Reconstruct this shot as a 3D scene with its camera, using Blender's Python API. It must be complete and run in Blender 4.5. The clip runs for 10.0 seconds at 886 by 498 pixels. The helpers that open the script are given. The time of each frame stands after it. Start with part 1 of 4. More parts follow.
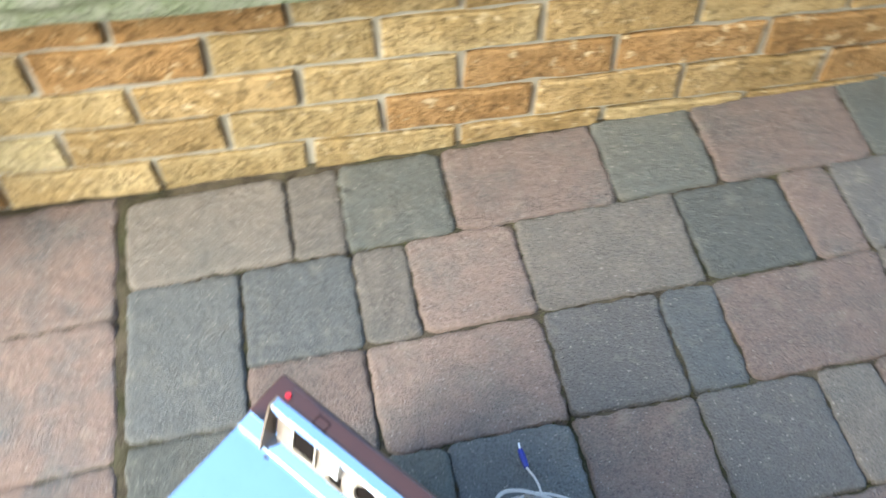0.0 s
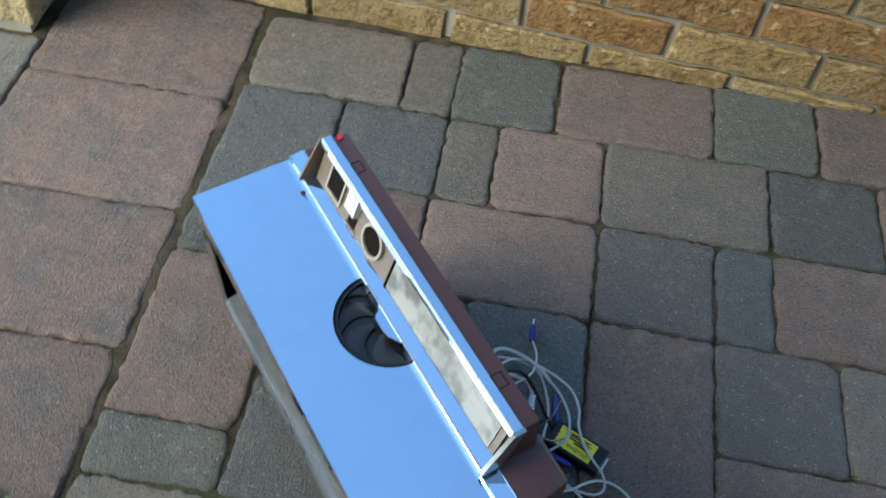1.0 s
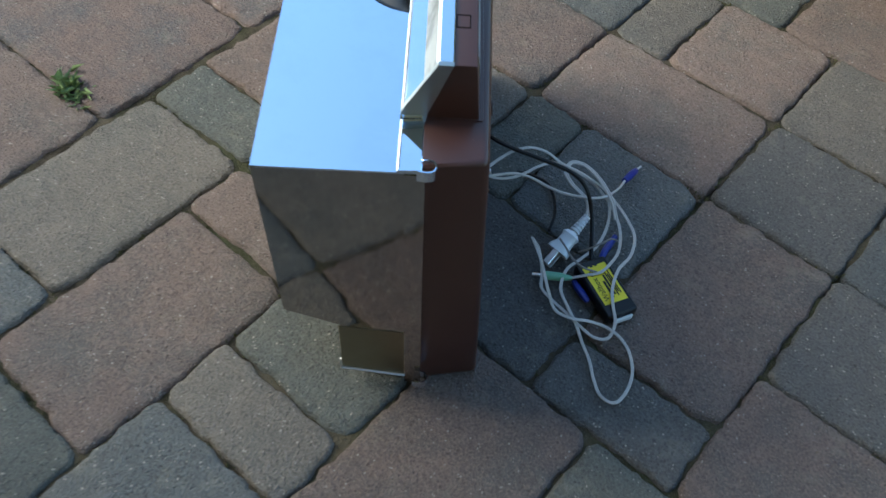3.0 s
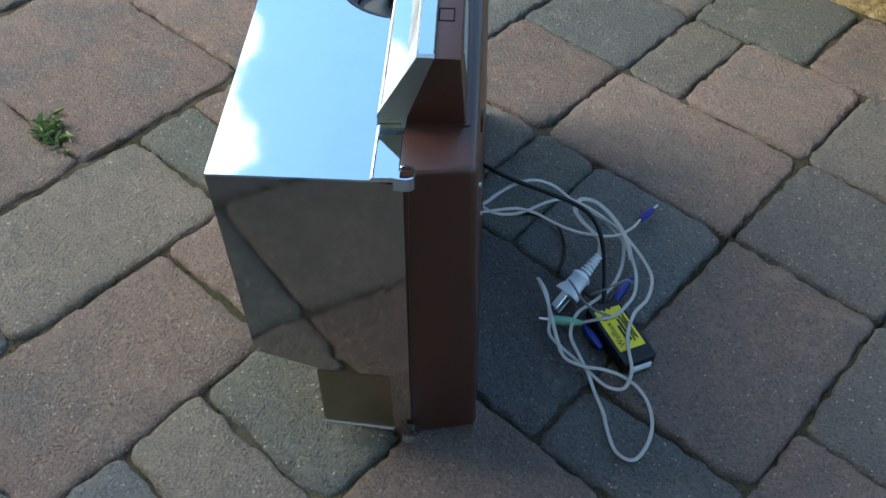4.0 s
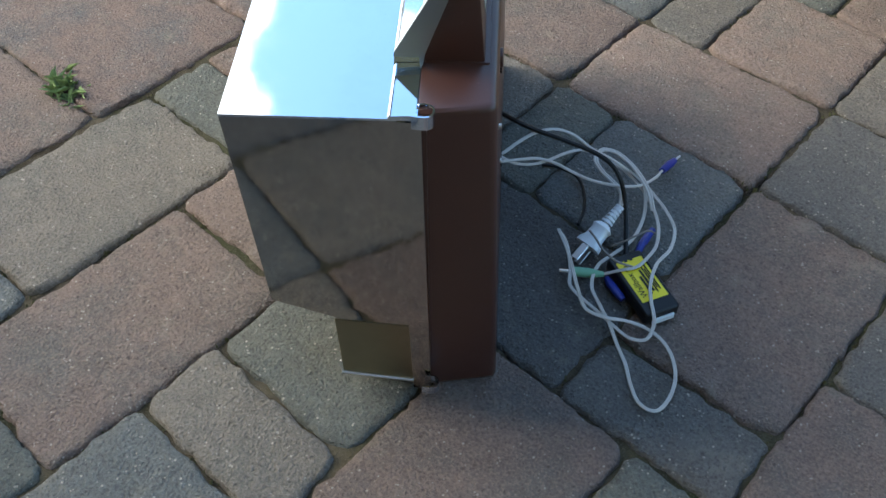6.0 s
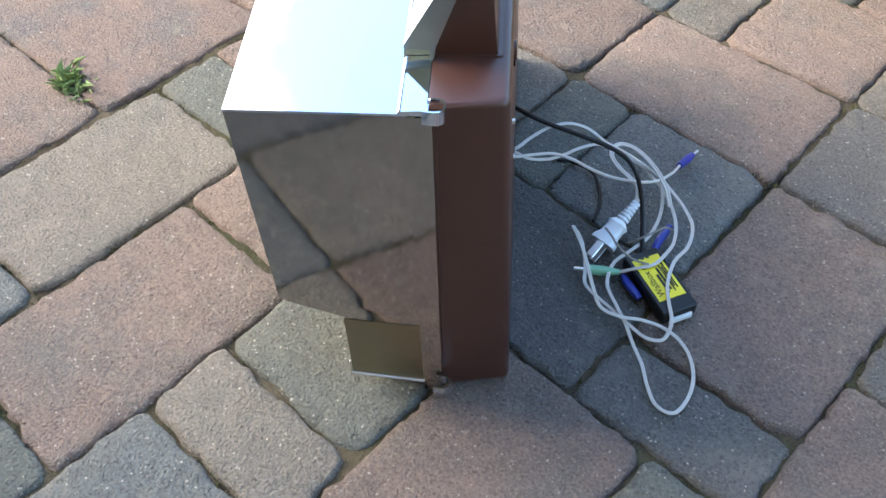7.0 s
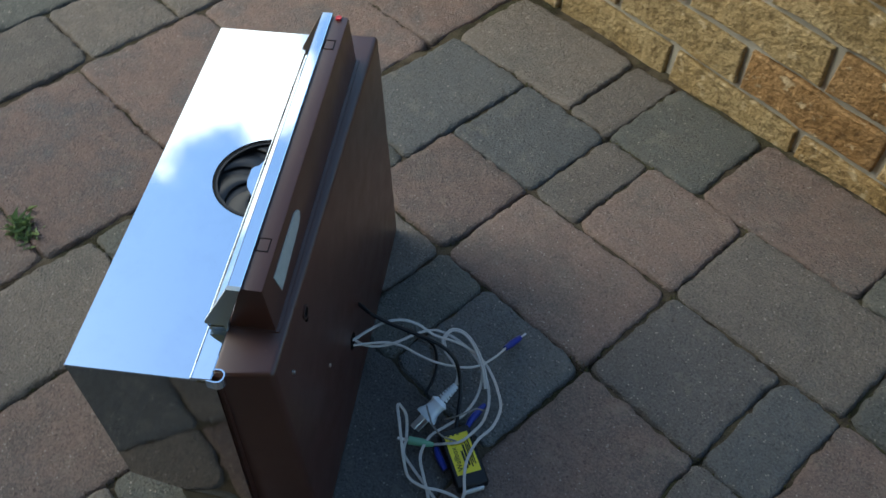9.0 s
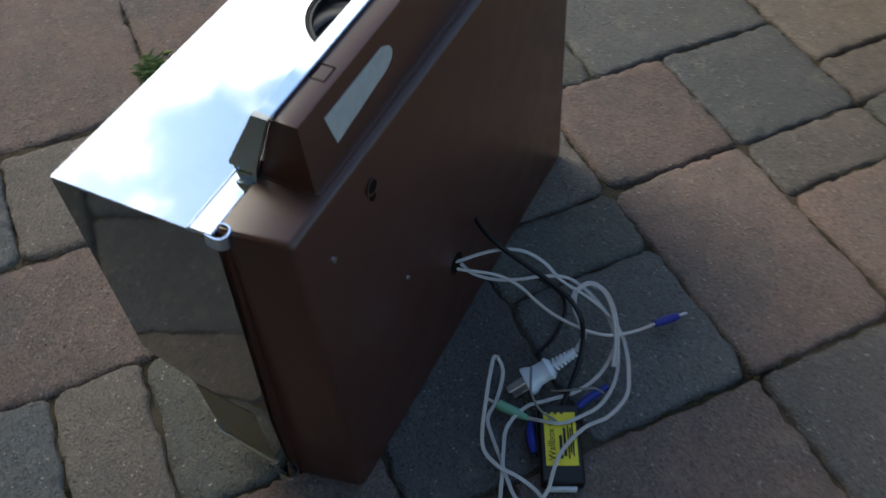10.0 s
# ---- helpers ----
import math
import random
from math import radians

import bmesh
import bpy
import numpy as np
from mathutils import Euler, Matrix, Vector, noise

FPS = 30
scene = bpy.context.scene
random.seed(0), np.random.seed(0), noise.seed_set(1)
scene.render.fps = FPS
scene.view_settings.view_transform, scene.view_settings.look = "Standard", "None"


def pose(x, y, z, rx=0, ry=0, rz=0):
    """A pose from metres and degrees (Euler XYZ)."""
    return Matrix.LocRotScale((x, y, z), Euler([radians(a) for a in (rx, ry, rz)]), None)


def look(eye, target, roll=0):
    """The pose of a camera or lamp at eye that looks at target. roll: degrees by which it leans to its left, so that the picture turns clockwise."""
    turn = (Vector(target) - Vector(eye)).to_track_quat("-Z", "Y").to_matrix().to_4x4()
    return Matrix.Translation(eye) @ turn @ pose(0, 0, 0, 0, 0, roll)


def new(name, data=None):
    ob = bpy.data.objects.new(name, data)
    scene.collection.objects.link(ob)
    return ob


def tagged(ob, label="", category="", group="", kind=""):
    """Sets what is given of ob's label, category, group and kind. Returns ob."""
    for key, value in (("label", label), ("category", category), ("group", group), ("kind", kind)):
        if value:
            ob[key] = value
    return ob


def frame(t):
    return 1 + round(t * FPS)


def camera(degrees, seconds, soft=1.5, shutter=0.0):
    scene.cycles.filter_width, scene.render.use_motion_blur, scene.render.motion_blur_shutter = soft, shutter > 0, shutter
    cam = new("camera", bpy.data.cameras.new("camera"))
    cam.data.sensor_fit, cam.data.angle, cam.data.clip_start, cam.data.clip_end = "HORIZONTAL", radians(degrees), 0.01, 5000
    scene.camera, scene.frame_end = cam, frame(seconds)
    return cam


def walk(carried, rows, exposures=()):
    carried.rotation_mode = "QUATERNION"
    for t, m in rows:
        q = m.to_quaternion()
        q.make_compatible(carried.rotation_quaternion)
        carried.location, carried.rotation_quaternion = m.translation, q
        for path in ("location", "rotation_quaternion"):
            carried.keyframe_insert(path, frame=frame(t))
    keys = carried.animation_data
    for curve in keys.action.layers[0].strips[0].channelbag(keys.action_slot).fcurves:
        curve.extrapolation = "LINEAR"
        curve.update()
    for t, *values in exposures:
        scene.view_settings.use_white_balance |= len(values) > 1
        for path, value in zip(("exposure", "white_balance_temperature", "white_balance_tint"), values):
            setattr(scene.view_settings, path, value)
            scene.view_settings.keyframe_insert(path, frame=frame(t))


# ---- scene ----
cam = camera(50.9, 10.0, shutter=0.4)
PATH = [
    (0, (-0.183, -0.416, 0.945), (-0.032, 0.739, -0.681), -4.3),
    (0.5, (-0.103, -0.524, 0.922), (-0.326, 0.638, -0.69), -2.5),
    (1, (-0.124, -0.591, 0.882), (-0.229, 0.596, -0.724), 5.9),
    (1.5, (-0.005, -0.637, 0.837), (-0.449, 0.505, -0.743), 5.2),
    (2, (0.085, -0.711, 0.826), (-0.519, 0.381, -0.737), 5.0),
    (2.5, (0.156, -0.719, 0.803), (-0.545, 0.287, -0.777), 4.6),
    (2.7, (0.176, -0.682, 0.749), (-0.545, 0.273, -0.854), 5.1),
    (3.8, (0.176, -0.595, 0.586), (-0.701, 0.417, -0.9), 1.9),
    (4, (0.186, -0.598, 0.589), (-0.709, 0.428, -0.877), 1.6),
    (4.5, (0.188, -0.598, 0.588), (-0.723, 0.43, -0.866), 0.9),
    (5, (0.193, -0.604, 0.583), (-0.714, 0.402, -0.889), 0.4),
    (5.5, (0.192, -0.603, 0.577), (-0.698, 0.386, -0.916), 0.5),
    (7, (0.179, -0.592, 0.56), (-0.722, 0.35, -0.957), -0.7),
    (7.5, (0.185, -0.572, 0.581), (-0.732, 0.4, -0.907), -0.3),
    (8, (0.198, -0.553, 0.596), (-0.727, 0.435, -0.877), 0.2),
    (8.5, (0.228, -0.529, 0.632), (-0.695, 0.43, -0.861), 0.3),
    (9, (0.285, -0.464, 0.784), (-0.671, 0.43, -0.727), 0.7),
    (9.5, (0.239, -0.427, 0.713), (-0.739, 0.268, -0.887), 1.0),
    (10, (0.255, -0.358, 0.598), (-0.936, 0.143, -0.929), -1.9),
]
EXPOSURE = [(0.0, 2.40, 6220, 5), (0.5, 1.75, 6180, 3), (1.0, 1.22, 5830, 1), (1.5, 1.12, 5750, 1), (2.0, 1.42, 5980, 1), (2.7, 1.36, 6050, 2), (4.0, 1.45, 6060, 2), (5.5, 1.56, 6170, 3), (6.4, 1.97, 6350, 7),
            (7.0, 2.56, 6500, 10), (7.5, 2.03, 6650, 7), (8.0, 1.23, 6400, 1), (8.5, 0.86, 6230, 2), (9.0, 0.80, 6080, 4), (9.5, 0.50, 5850, 4), (10.0, 0.77, 6500, 9)]
walk(cam, [(t, look(eye, target, roll)) for t, eye, target, roll in PATH], EXPOSURE)

# ---- world, sun ----
SUN_ELEV, SUN_AZ = radians(40), radians(232)   # azimuth from +y, clockwise
sky_world = bpy.data.worlds.new("sky")
scene.world = sky_world
sky_world.use_nodes = True
wn, wl = sky_world.node_tree.nodes, sky_world.node_tree.links
wn.clear()
w_out = wn.new("ShaderNodeOutputWorld")
w_bg = wn.new("ShaderNodeBackground")
w_sky = wn.new("ShaderNodeTexSky")
w_sky.sky_type = "NISHITA"
w_sky.sun_disc = False
w_sky.sun_elevation, w_sky.sun_rotation = SUN_ELEV, SUN_AZ
w_sky.air_density, w_sky.dust_density, w_sky.ozone_density = 1.0, 1.2, 3.0
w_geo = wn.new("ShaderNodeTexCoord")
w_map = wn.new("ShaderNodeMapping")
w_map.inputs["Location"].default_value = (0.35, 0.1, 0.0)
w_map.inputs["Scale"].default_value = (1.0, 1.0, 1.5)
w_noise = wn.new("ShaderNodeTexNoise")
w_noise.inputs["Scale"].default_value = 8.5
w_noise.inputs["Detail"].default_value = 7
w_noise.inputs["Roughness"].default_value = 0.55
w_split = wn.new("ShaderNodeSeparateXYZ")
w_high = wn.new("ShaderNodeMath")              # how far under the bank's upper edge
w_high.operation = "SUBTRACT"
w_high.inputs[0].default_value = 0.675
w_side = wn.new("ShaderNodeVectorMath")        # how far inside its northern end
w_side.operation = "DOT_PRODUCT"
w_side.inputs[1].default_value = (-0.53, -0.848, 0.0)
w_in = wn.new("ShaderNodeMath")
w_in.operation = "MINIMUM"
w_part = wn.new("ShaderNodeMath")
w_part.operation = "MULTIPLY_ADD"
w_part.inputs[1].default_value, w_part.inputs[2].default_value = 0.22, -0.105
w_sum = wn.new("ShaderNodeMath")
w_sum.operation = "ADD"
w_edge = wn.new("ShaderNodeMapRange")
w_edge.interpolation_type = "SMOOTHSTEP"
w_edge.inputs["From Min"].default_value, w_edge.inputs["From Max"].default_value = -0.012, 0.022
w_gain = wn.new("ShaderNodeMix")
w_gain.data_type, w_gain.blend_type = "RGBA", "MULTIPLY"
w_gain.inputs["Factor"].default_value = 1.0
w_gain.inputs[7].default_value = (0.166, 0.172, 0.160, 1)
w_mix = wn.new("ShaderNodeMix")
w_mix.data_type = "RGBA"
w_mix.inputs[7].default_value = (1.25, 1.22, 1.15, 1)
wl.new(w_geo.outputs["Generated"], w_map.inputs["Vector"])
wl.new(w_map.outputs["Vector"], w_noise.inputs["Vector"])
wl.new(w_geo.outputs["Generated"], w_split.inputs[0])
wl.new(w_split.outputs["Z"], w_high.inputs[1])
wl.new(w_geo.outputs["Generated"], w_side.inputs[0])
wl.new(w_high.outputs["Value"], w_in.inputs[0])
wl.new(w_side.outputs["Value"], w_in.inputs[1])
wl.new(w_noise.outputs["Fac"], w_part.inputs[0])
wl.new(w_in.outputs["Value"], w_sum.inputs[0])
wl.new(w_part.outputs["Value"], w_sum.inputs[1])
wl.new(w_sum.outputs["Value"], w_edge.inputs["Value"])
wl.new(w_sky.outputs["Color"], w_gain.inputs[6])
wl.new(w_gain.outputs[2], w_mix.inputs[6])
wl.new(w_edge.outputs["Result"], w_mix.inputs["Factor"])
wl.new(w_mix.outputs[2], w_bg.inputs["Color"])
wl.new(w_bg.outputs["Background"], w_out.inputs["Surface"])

sun = new("sun", bpy.data.lights.new("sun", "SUN"))
sun.data.energy, sun.data.angle, sun.data.color = 1.95, radians(42), (0.98, 0.885, 0.72)
sun.matrix_world = look((math.sin(SUN_AZ) * 5, math.cos(SUN_AZ) * 5, 5 * math.tan(SUN_ELEV)), (0, 0, 0))


# ---- materials ----
class Mat:
    """A node material: a Principled shader and short calls for what feeds it."""

    def __init__(self, name, rough=0.5, metal=0.0, spec=0.5):
        self.m = bpy.data.materials.new(name)
        self.m.use_nodes = True
        self.n, self.l = self.m.node_tree.nodes, self.m.node_tree.links
        self.b = self.n["Principled BSDF"]
        self.b.inputs["Roughness"].default_value = rough
        self.b.inputs["Metallic"].default_value = metal
        self.b.inputs["Specular IOR Level"].default_value = spec
        self.pos = self.n.new("ShaderNodeNewGeometry").outputs["Position"]

    def noise(self, scale, detail=4, rough=0.6, vec=None):
        t = self.n.new("ShaderNodeTexNoise")
        t.inputs["Scale"].default_value, t.inputs["Detail"].default_value, t.inputs["Roughness"].default_value = scale, detail, rough
        self.l.new(vec or self.pos, t.inputs["Vector"])
        return t.outputs["Fac"]

    def cells(self, scale, out="Distance"):
        t = self.n.new("ShaderNodeTexVoronoi")
        t.inputs["Scale"].default_value = scale
        self.l.new(self.pos, t.inputs["Vector"])
        return t.outputs[out]

    def span(self, v, a, b, c=0.0, d=1.0):
        t = self.n.new("ShaderNodeMapRange")
        for key, x in (("From Min", a), ("From Max", b), ("To Min", c), ("To Max", d)):
            t.inputs[key].default_value = x
        self.l.new(v, t.inputs["Value"])
        return t.outputs["Result"]

    def mix(self, f, a, b, how="MIX"):
        t = self.n.new("ShaderNodeMix")
        t.data_type, t.blend_type = "RGBA", how
        for slot, v in (("Factor", f), (6, a), (7, b)):
            if isinstance(v, bpy.types.NodeSocket):
                self.l.new(v, t.inputs[slot])
            else:
                t.inputs[slot].default_value = v if slot == "Factor" else (*v, 1)
        return t.outputs[2]

    def math(self, how, a, b):
        t = self.n.new("ShaderNodeMath")
        t.operation = how
        for k, v in enumerate((a, b)):
            if isinstance(v, bpy.types.NodeSocket):
                self.l.new(v, t.inputs[k])
            else:
                t.inputs[k].default_value = v
        return t.outputs[0]

    def random(self):
        return self.n.new("ShaderNodeObjectInfo").outputs["Random"]

    def color(self, v):
        if isinstance(v, bpy.types.NodeSocket):
            self.l.new(v, self.b.inputs["Base Color"])
        else:
            self.b.inputs["Base Color"].default_value = (*v, 1)
        return self

    def rough(self, v):
        self.l.new(v, self.b.inputs["Roughness"])
        return self

    def bump(self, v, strength, dist=0.002, chain=None):
        t = self.n.new("ShaderNodeBump")
        t.inputs["Strength"].default_value, t.inputs["Distance"].default_value = strength, dist
        self.l.new(v, t.inputs["Height"])
        if chain:
            self.l.new(chain, t.inputs["Normal"])
        self.l.new(t.outputs["Normal"], self.b.inputs["Normal"])
        return t.outputs["Normal"]


def paver_mat(name, base, flash, amount):
    """Tumbled concrete paver: base colour, a second colour that flashes through it, coarse grains, pits and a few pale stones."""
    k = Mat(name, 0.92, 0, 0.2)
    c = k.mix(k.span(k.noise(11, 4, 0.65), 0.5 - amount, 0.70 - amount * 0.6), base, flash)
    c = k.mix(k.span(k.noise(38, 5, 0.7), 0.34, 0.70, 0.0, 0.45), c, tuple(x * 0.62 for x in flash))
    c = k.mix(k.span(k.noise(26, 4, 0.7), 0.56, 0.74, 0.0, 0.40), c, (0.30, 0.27, 0.22))
    grain = k.noise(430, 3, 0.6)
    c = k.mix(k.span(grain, 0.50, 0.70, 0.0, 0.60), c, tuple(x * 1.38 + 0.015 for x in base))
    c = k.mix(k.span(grain, 0.45, 0.32, 0.0, 0.65), c, tuple(x * 0.50 for x in base))
    c = k.mix(k.span(k.noise(1100, 2, 0.6), 0.54, 0.70, 0.0, 0.30), c, tuple(x * 1.5 + 0.03 for x in base))
    pits = k.span(k.cells(210), 0.32, 0.16)
    pits = k.math("MULTIPLY", pits, k.span(k.noise(120, 2), 0.50, 0.58))
    c = k.mix(k.math("MULTIPLY", pits, 0.40), c, tuple(x * 0.22 for x in base))
    stones = k.math("MULTIPLY", k.span(k.cells(300), 0.34, 0.22), k.span(k.noise(150, 2), 0.58, 0.64))
    c = k.mix(k.math("MULTIPLY", stones, 0.65), c, (0.46, 0.42, 0.37))
    k.color(k.mix(1.0, c, k.mix(k.random(), (0.82, 0.83, 0.84), (1.16, 1.14, 1.1)), "MULTIPLY"))
    first = k.bump(k.noise(900, 2, 0.6), 0.6, 0.0012)
    second = k.bump(grain, 0.95, 0.0036, first)
    third = k.bump(pits, 0.4, -0.0020, second)
    k.bump(k.noise(60, 4, 0.7), 0.5, 0.006, third)
    return k.m


PAVE = {
    "R": paver_mat("paver_red", (0.214, 0.158, 0.136), (0.152, 0.138, 0.128), 0.04),
    "T": paver_mat("paver_tan", (0.187, 0.163, 0.142), (0.150, 0.142, 0.129), 0.04),
    "B": paver_mat("paver_blue", (0.130, 0.135, 0.136), (0.155, 0.152, 0.143), -0.02),
    "D": paver_mat("paver_dark", (0.130, 0.123, 0.119), (0.145, 0.138, 0.130), -0.02),
    "G": paver_mat("paver_grey", (0.120, 0.124, 0.115), (0.145, 0.138, 0.120), 0.0),
    "P": paver_mat("paver_flashed", (0.232, 0.166, 0.142), (0.138, 0.140, 0.143), 0.05),
    "L": paver_mat("paver_pale", (0.29, 0.27, 0.245), (0.25, 0.225, 0.20), 0.04),
}

k = Mat("joint_sand", 0.95, 0, 0.1)
c = k.mix(k.span(k.noise(35, 4), 0.35, 0.65), (0.034, 0.027, 0.019), (0.110, 0.090, 0.062))
c = k.mix(k.span(k.noise(9, 3), 0.48, 0.66, 0, 0.75), c, (0.045, 0.052, 0.022))
c = k.mix(k.span(k.noise(700, 2), 0.5, 0.8, 0, 0.6), c, (0.17, 0.145, 0.11))
k.color(c)
k.bump(k.noise(500, 4), 0.8, 0.004)
SAND = k.m

k = Mat("moss", 0.95, 0, 0.1)
k.color(k.mix(k.noise(60, 3), (0.055, 0.060, 0.022), (0.135, 0.125, 0.070)))
MOSS = k.m

k = Mat("weed_leaf", 0.6, 0, 0.3)
k.color(k.mix(k.noise(120, 2), (0.19, 0.27, 0.11), (0.30, 0.38, 0.19)))
LEAF = k.m


def brick_mat(name, a, b):
    k = Mat(name, 0.85, 0, 0.25)
    c = k.mix(k.span(k.noise(18, 4), 0.35, 0.68), a, b)
    c = k.mix(k.span(k.noise(75, 5, 0.7), 0.48, 0.66, 0, 0.85), c, tuple(x * 0.38 for x in a))
    c = k.mix(k.span(k.noise(300, 3, 0.7), 0.50, 0.70, 0, 0.7), c, tuple(x * 0.5 for x in a))
    c = k.mix(k.span(k.noise(48, 3), 0.60, 0.68, 0, 0.8), c, (0.62, 0.50, 0.32))
    k.color(k.mix(1.0, c, k.mix(k.random(), (0.84, 0.82, 0.78), (1.12, 1.1, 1.08)), "MULTIPLY"))
    first = k.bump(k.noise(420, 4, 0.7), 0.4, 0.0015)
    k.bump(k.noise(60, 5, 0.7), 1.0, 0.011, first)
    return k.m


BRICK = [brick_mat("brick_buff", (0.36, 0.245, 0.108), (0.45, 0.325, 0.165)),
         brick_mat("brick_yellow", (0.41, 0.295, 0.14), (0.48, 0.375, 0.205)),
         brick_mat("brick_orange", (0.32, 0.185, 0.075), (0.40, 0.25, 0.115)),
         # pale brick, its tone lifted to carry the brighter light on the pier
         brick_mat("brick_pale_lit", (0.54, 0.44, 0.24), (0.62, 0.53, 0.33))]
k = Mat("mortar", 0.95, 0, 0.15)
k.color(k.mix(k.noise(40, 4), (0.33, 0.31, 0.26), (0.47, 0.44, 0.38)))
k.bump(k.noise(500, 3), 0.5, 0.002)
MORTAR = k.m
k = Mat("mossy_stone", 0.95, 0, 0.15)
c = k.mix(k.span(k.noise(22, 4), 0.35, 0.65), (0.16, 0.19, 0.11), (0.30, 0.31, 0.25))
k.color(k.mix(k.span(k.noise(160, 4), 0.45, 0.7, 0, 0.7), c, (0.10, 0.125, 0.06)))
k.bump(k.noise(90, 5, 0.7), 0.9, 0.010)
COPING = k.m


def metal_mat(name, col, rough, dull=0.05):
    k = Mat(name, rough, 1.0)
    k.color(k.mix(k.span(k.noise(30, 4), 0.45, 0.75, 0, 0.35), col, tuple(x * 0.86 for x in col)))
    k.rough(k.span(k.noise(55, 5, 0.7), 0.4, 0.8, rough, rough + dull))
    k.bump(k.noise(9, 1), 0.03, 0.002)
    return k.m


# blue of the mirrored sky is put into the base colour
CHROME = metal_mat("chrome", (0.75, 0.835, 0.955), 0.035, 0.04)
# darker copy of the chrome: the sides' dim reflections put into the colour
CHROME_DIM = metal_mat("chrome_dim", (0.40, 0.385, 0.365), 0.05, 0.06)
DULL = metal_mat("dull_chrome", (0.38, 0.405, 0.395), 0.32, 0.1)

k = Mat("brown_enamel", 0.32, 0, 0.62)
c = k.mix(k.noise(25, 4), (0.054, 0.0185, 0.012), (0.070, 0.026, 0.017))
c = k.mix(k.span(k.noise(240, 2), 0.70, 0.78, 0, 0.5), c, (0.13, 0.07, 0.055))
k.color(c)
k.rough(k.span(k.noise(40, 5), 0.3, 0.8, 0.30, 0.42))
k.bump(k.noise(700, 2), 0.08, 0.0006)
BROWN = k.m


def plain(name, col, rough=0.5, spec=0.5, var=0.15, bump=0.1):
    k = Mat(name, rough, 0, spec)
    k.color(k.mix(k.noise(150, 3), tuple(x * (1 - var) for x in col), tuple(x * (1 + var) for x in col)))
    if bump:
        k.bump(k.noise(800, 2), bump, 0.0005)
    return k.m


BLACK = plain("black_plastic", (0.006, 0.006, 0.0065), 0.36, 0.35)
FANBLACK = plain("fan_black", (0.009, 0.010, 0.013), 0.36, 0.45)
# near-black: the shade inside openings and gaps put into the colour
GAP_SHADE = plain("gap_shade", (0.010, 0.007, 0.006), 0.9, 0.1)
WHITE_CORD = plain("white_cord", (0.56, 0.52, 0.48), 0.45, 0.4, 0.08)
PLUG = plain("plug_white", (0.72, 0.75, 0.78), 0.35, 0.5, 0.05)
BLUE = plain("blue_plastic", (0.020, 0.035, 0.26), 0.35, 0.5, 0.1)
GREEN = plain("green_plastic", (0.17, 0.38, 0.24), 0.4, 0.5, 0.1)
YELLOW = plain("yellow_paper", (0.80, 0.66, 0.035), 0.5, 0.35, 0.06, 0.0)
INK = plain("label_ink", (0.03, 0.03, 0.02), 0.6, 0.3, 0.1, 0.0)
PANEL = plain("tan_panel", (0.170, 0.130, 0.098), 0.42, 0.4, 0.25)
TAPE = plain("clouded_tape", (0.36, 0.355, 0.33), 0.38, 0.5, 0.22, 0.2)
k = Mat("frosted_plastic", 0.4, 0, 0.5)
k.color(k.mix(k.span(k.noise(38, 3), 0.44, 0.62), (0.34, 0.34, 0.32), (0.13, 0.13, 0.12)))
k.bump(k.noise(700, 2), 0.1, 0.0005)
FROST = k.m
GILT_RIM = plain("cream_rim", (0.36, 0.31, 0.25), 0.45, 0.4, 0.1)
CREAM = plain("cream_plastic", (0.70, 0.72, 0.74), 0.25, 0.5, 0.05, 0.0)
RED = plain("red_lens", (0.55, 0.02, 0.03), 0.25, 0.6, 0.05, 0.0)
GREYWIRE = plain("grey_wire", (0.22, 0.20, 0.18), 0.45, 0.4, 0.15)
STEEL = metal_mat("plated_steel", (0.80, 0.79, 0.77), 0.30, 0.1)


k = Mat("zinc_plate", 0.34, 1.0)
k.color(k.mix(k.noise(35, 4), (0.27, 0.235, 0.155), (0.34, 0.30, 0.21)))
k.rough(k.span(k.noise(60, 5), 0.3, 0.8, 0.30, 0.42))
ZINC = k.m


# ---- mesh helpers ----
def mesh_of(name, bm, material, smooth=True):
    bmesh.ops.recalc_face_normals(bm, faces=bm.faces)
    me = bpy.data.meshes.new(name)
    bm.to_mesh(me)
    bm.free()
    me.materials.append(material)
    if smooth:
        me.shade_smooth()
        me.set_sharp_from_angle(angle=radians(32))
    return me


def part(name, bm, material, parent, label="", smooth=True):
    ob = new(name, mesh_of(name, bm, material, smooth))
    ob.parent = parent
    if label:
        tagged(ob, label)
    return ob


def thing(name, m, label, category, group=""):
    ob = new(name)
    ob.matrix_world = m
    ob.empty_display_size = 0.02
    return tagged(ob, label, category, group)


def box_bm(lo, hi, bevel=0.0, seg=2, bm=None):
    bm = bm or bmesh.new()
    v = [bm.verts.new((x, y, z)) for x in (lo[0], hi[0]) for y in (lo[1], hi[1]) for z in (lo[2], hi[2])]
    for f in ((0, 1, 3, 2), (4, 6, 7, 5), (0, 4, 5, 1), (2, 3, 7, 6), (0, 2, 6, 4), (1, 5, 7, 3)):
        bm.faces.new([v[i] for i in f])
    if bevel:
        es = list({e for w in v for e in w.link_edges})
        bmesh.ops.bevel(bm, geom=es, offset=bevel, segments=seg, profile=0.6, affect="EDGES")
    return bm


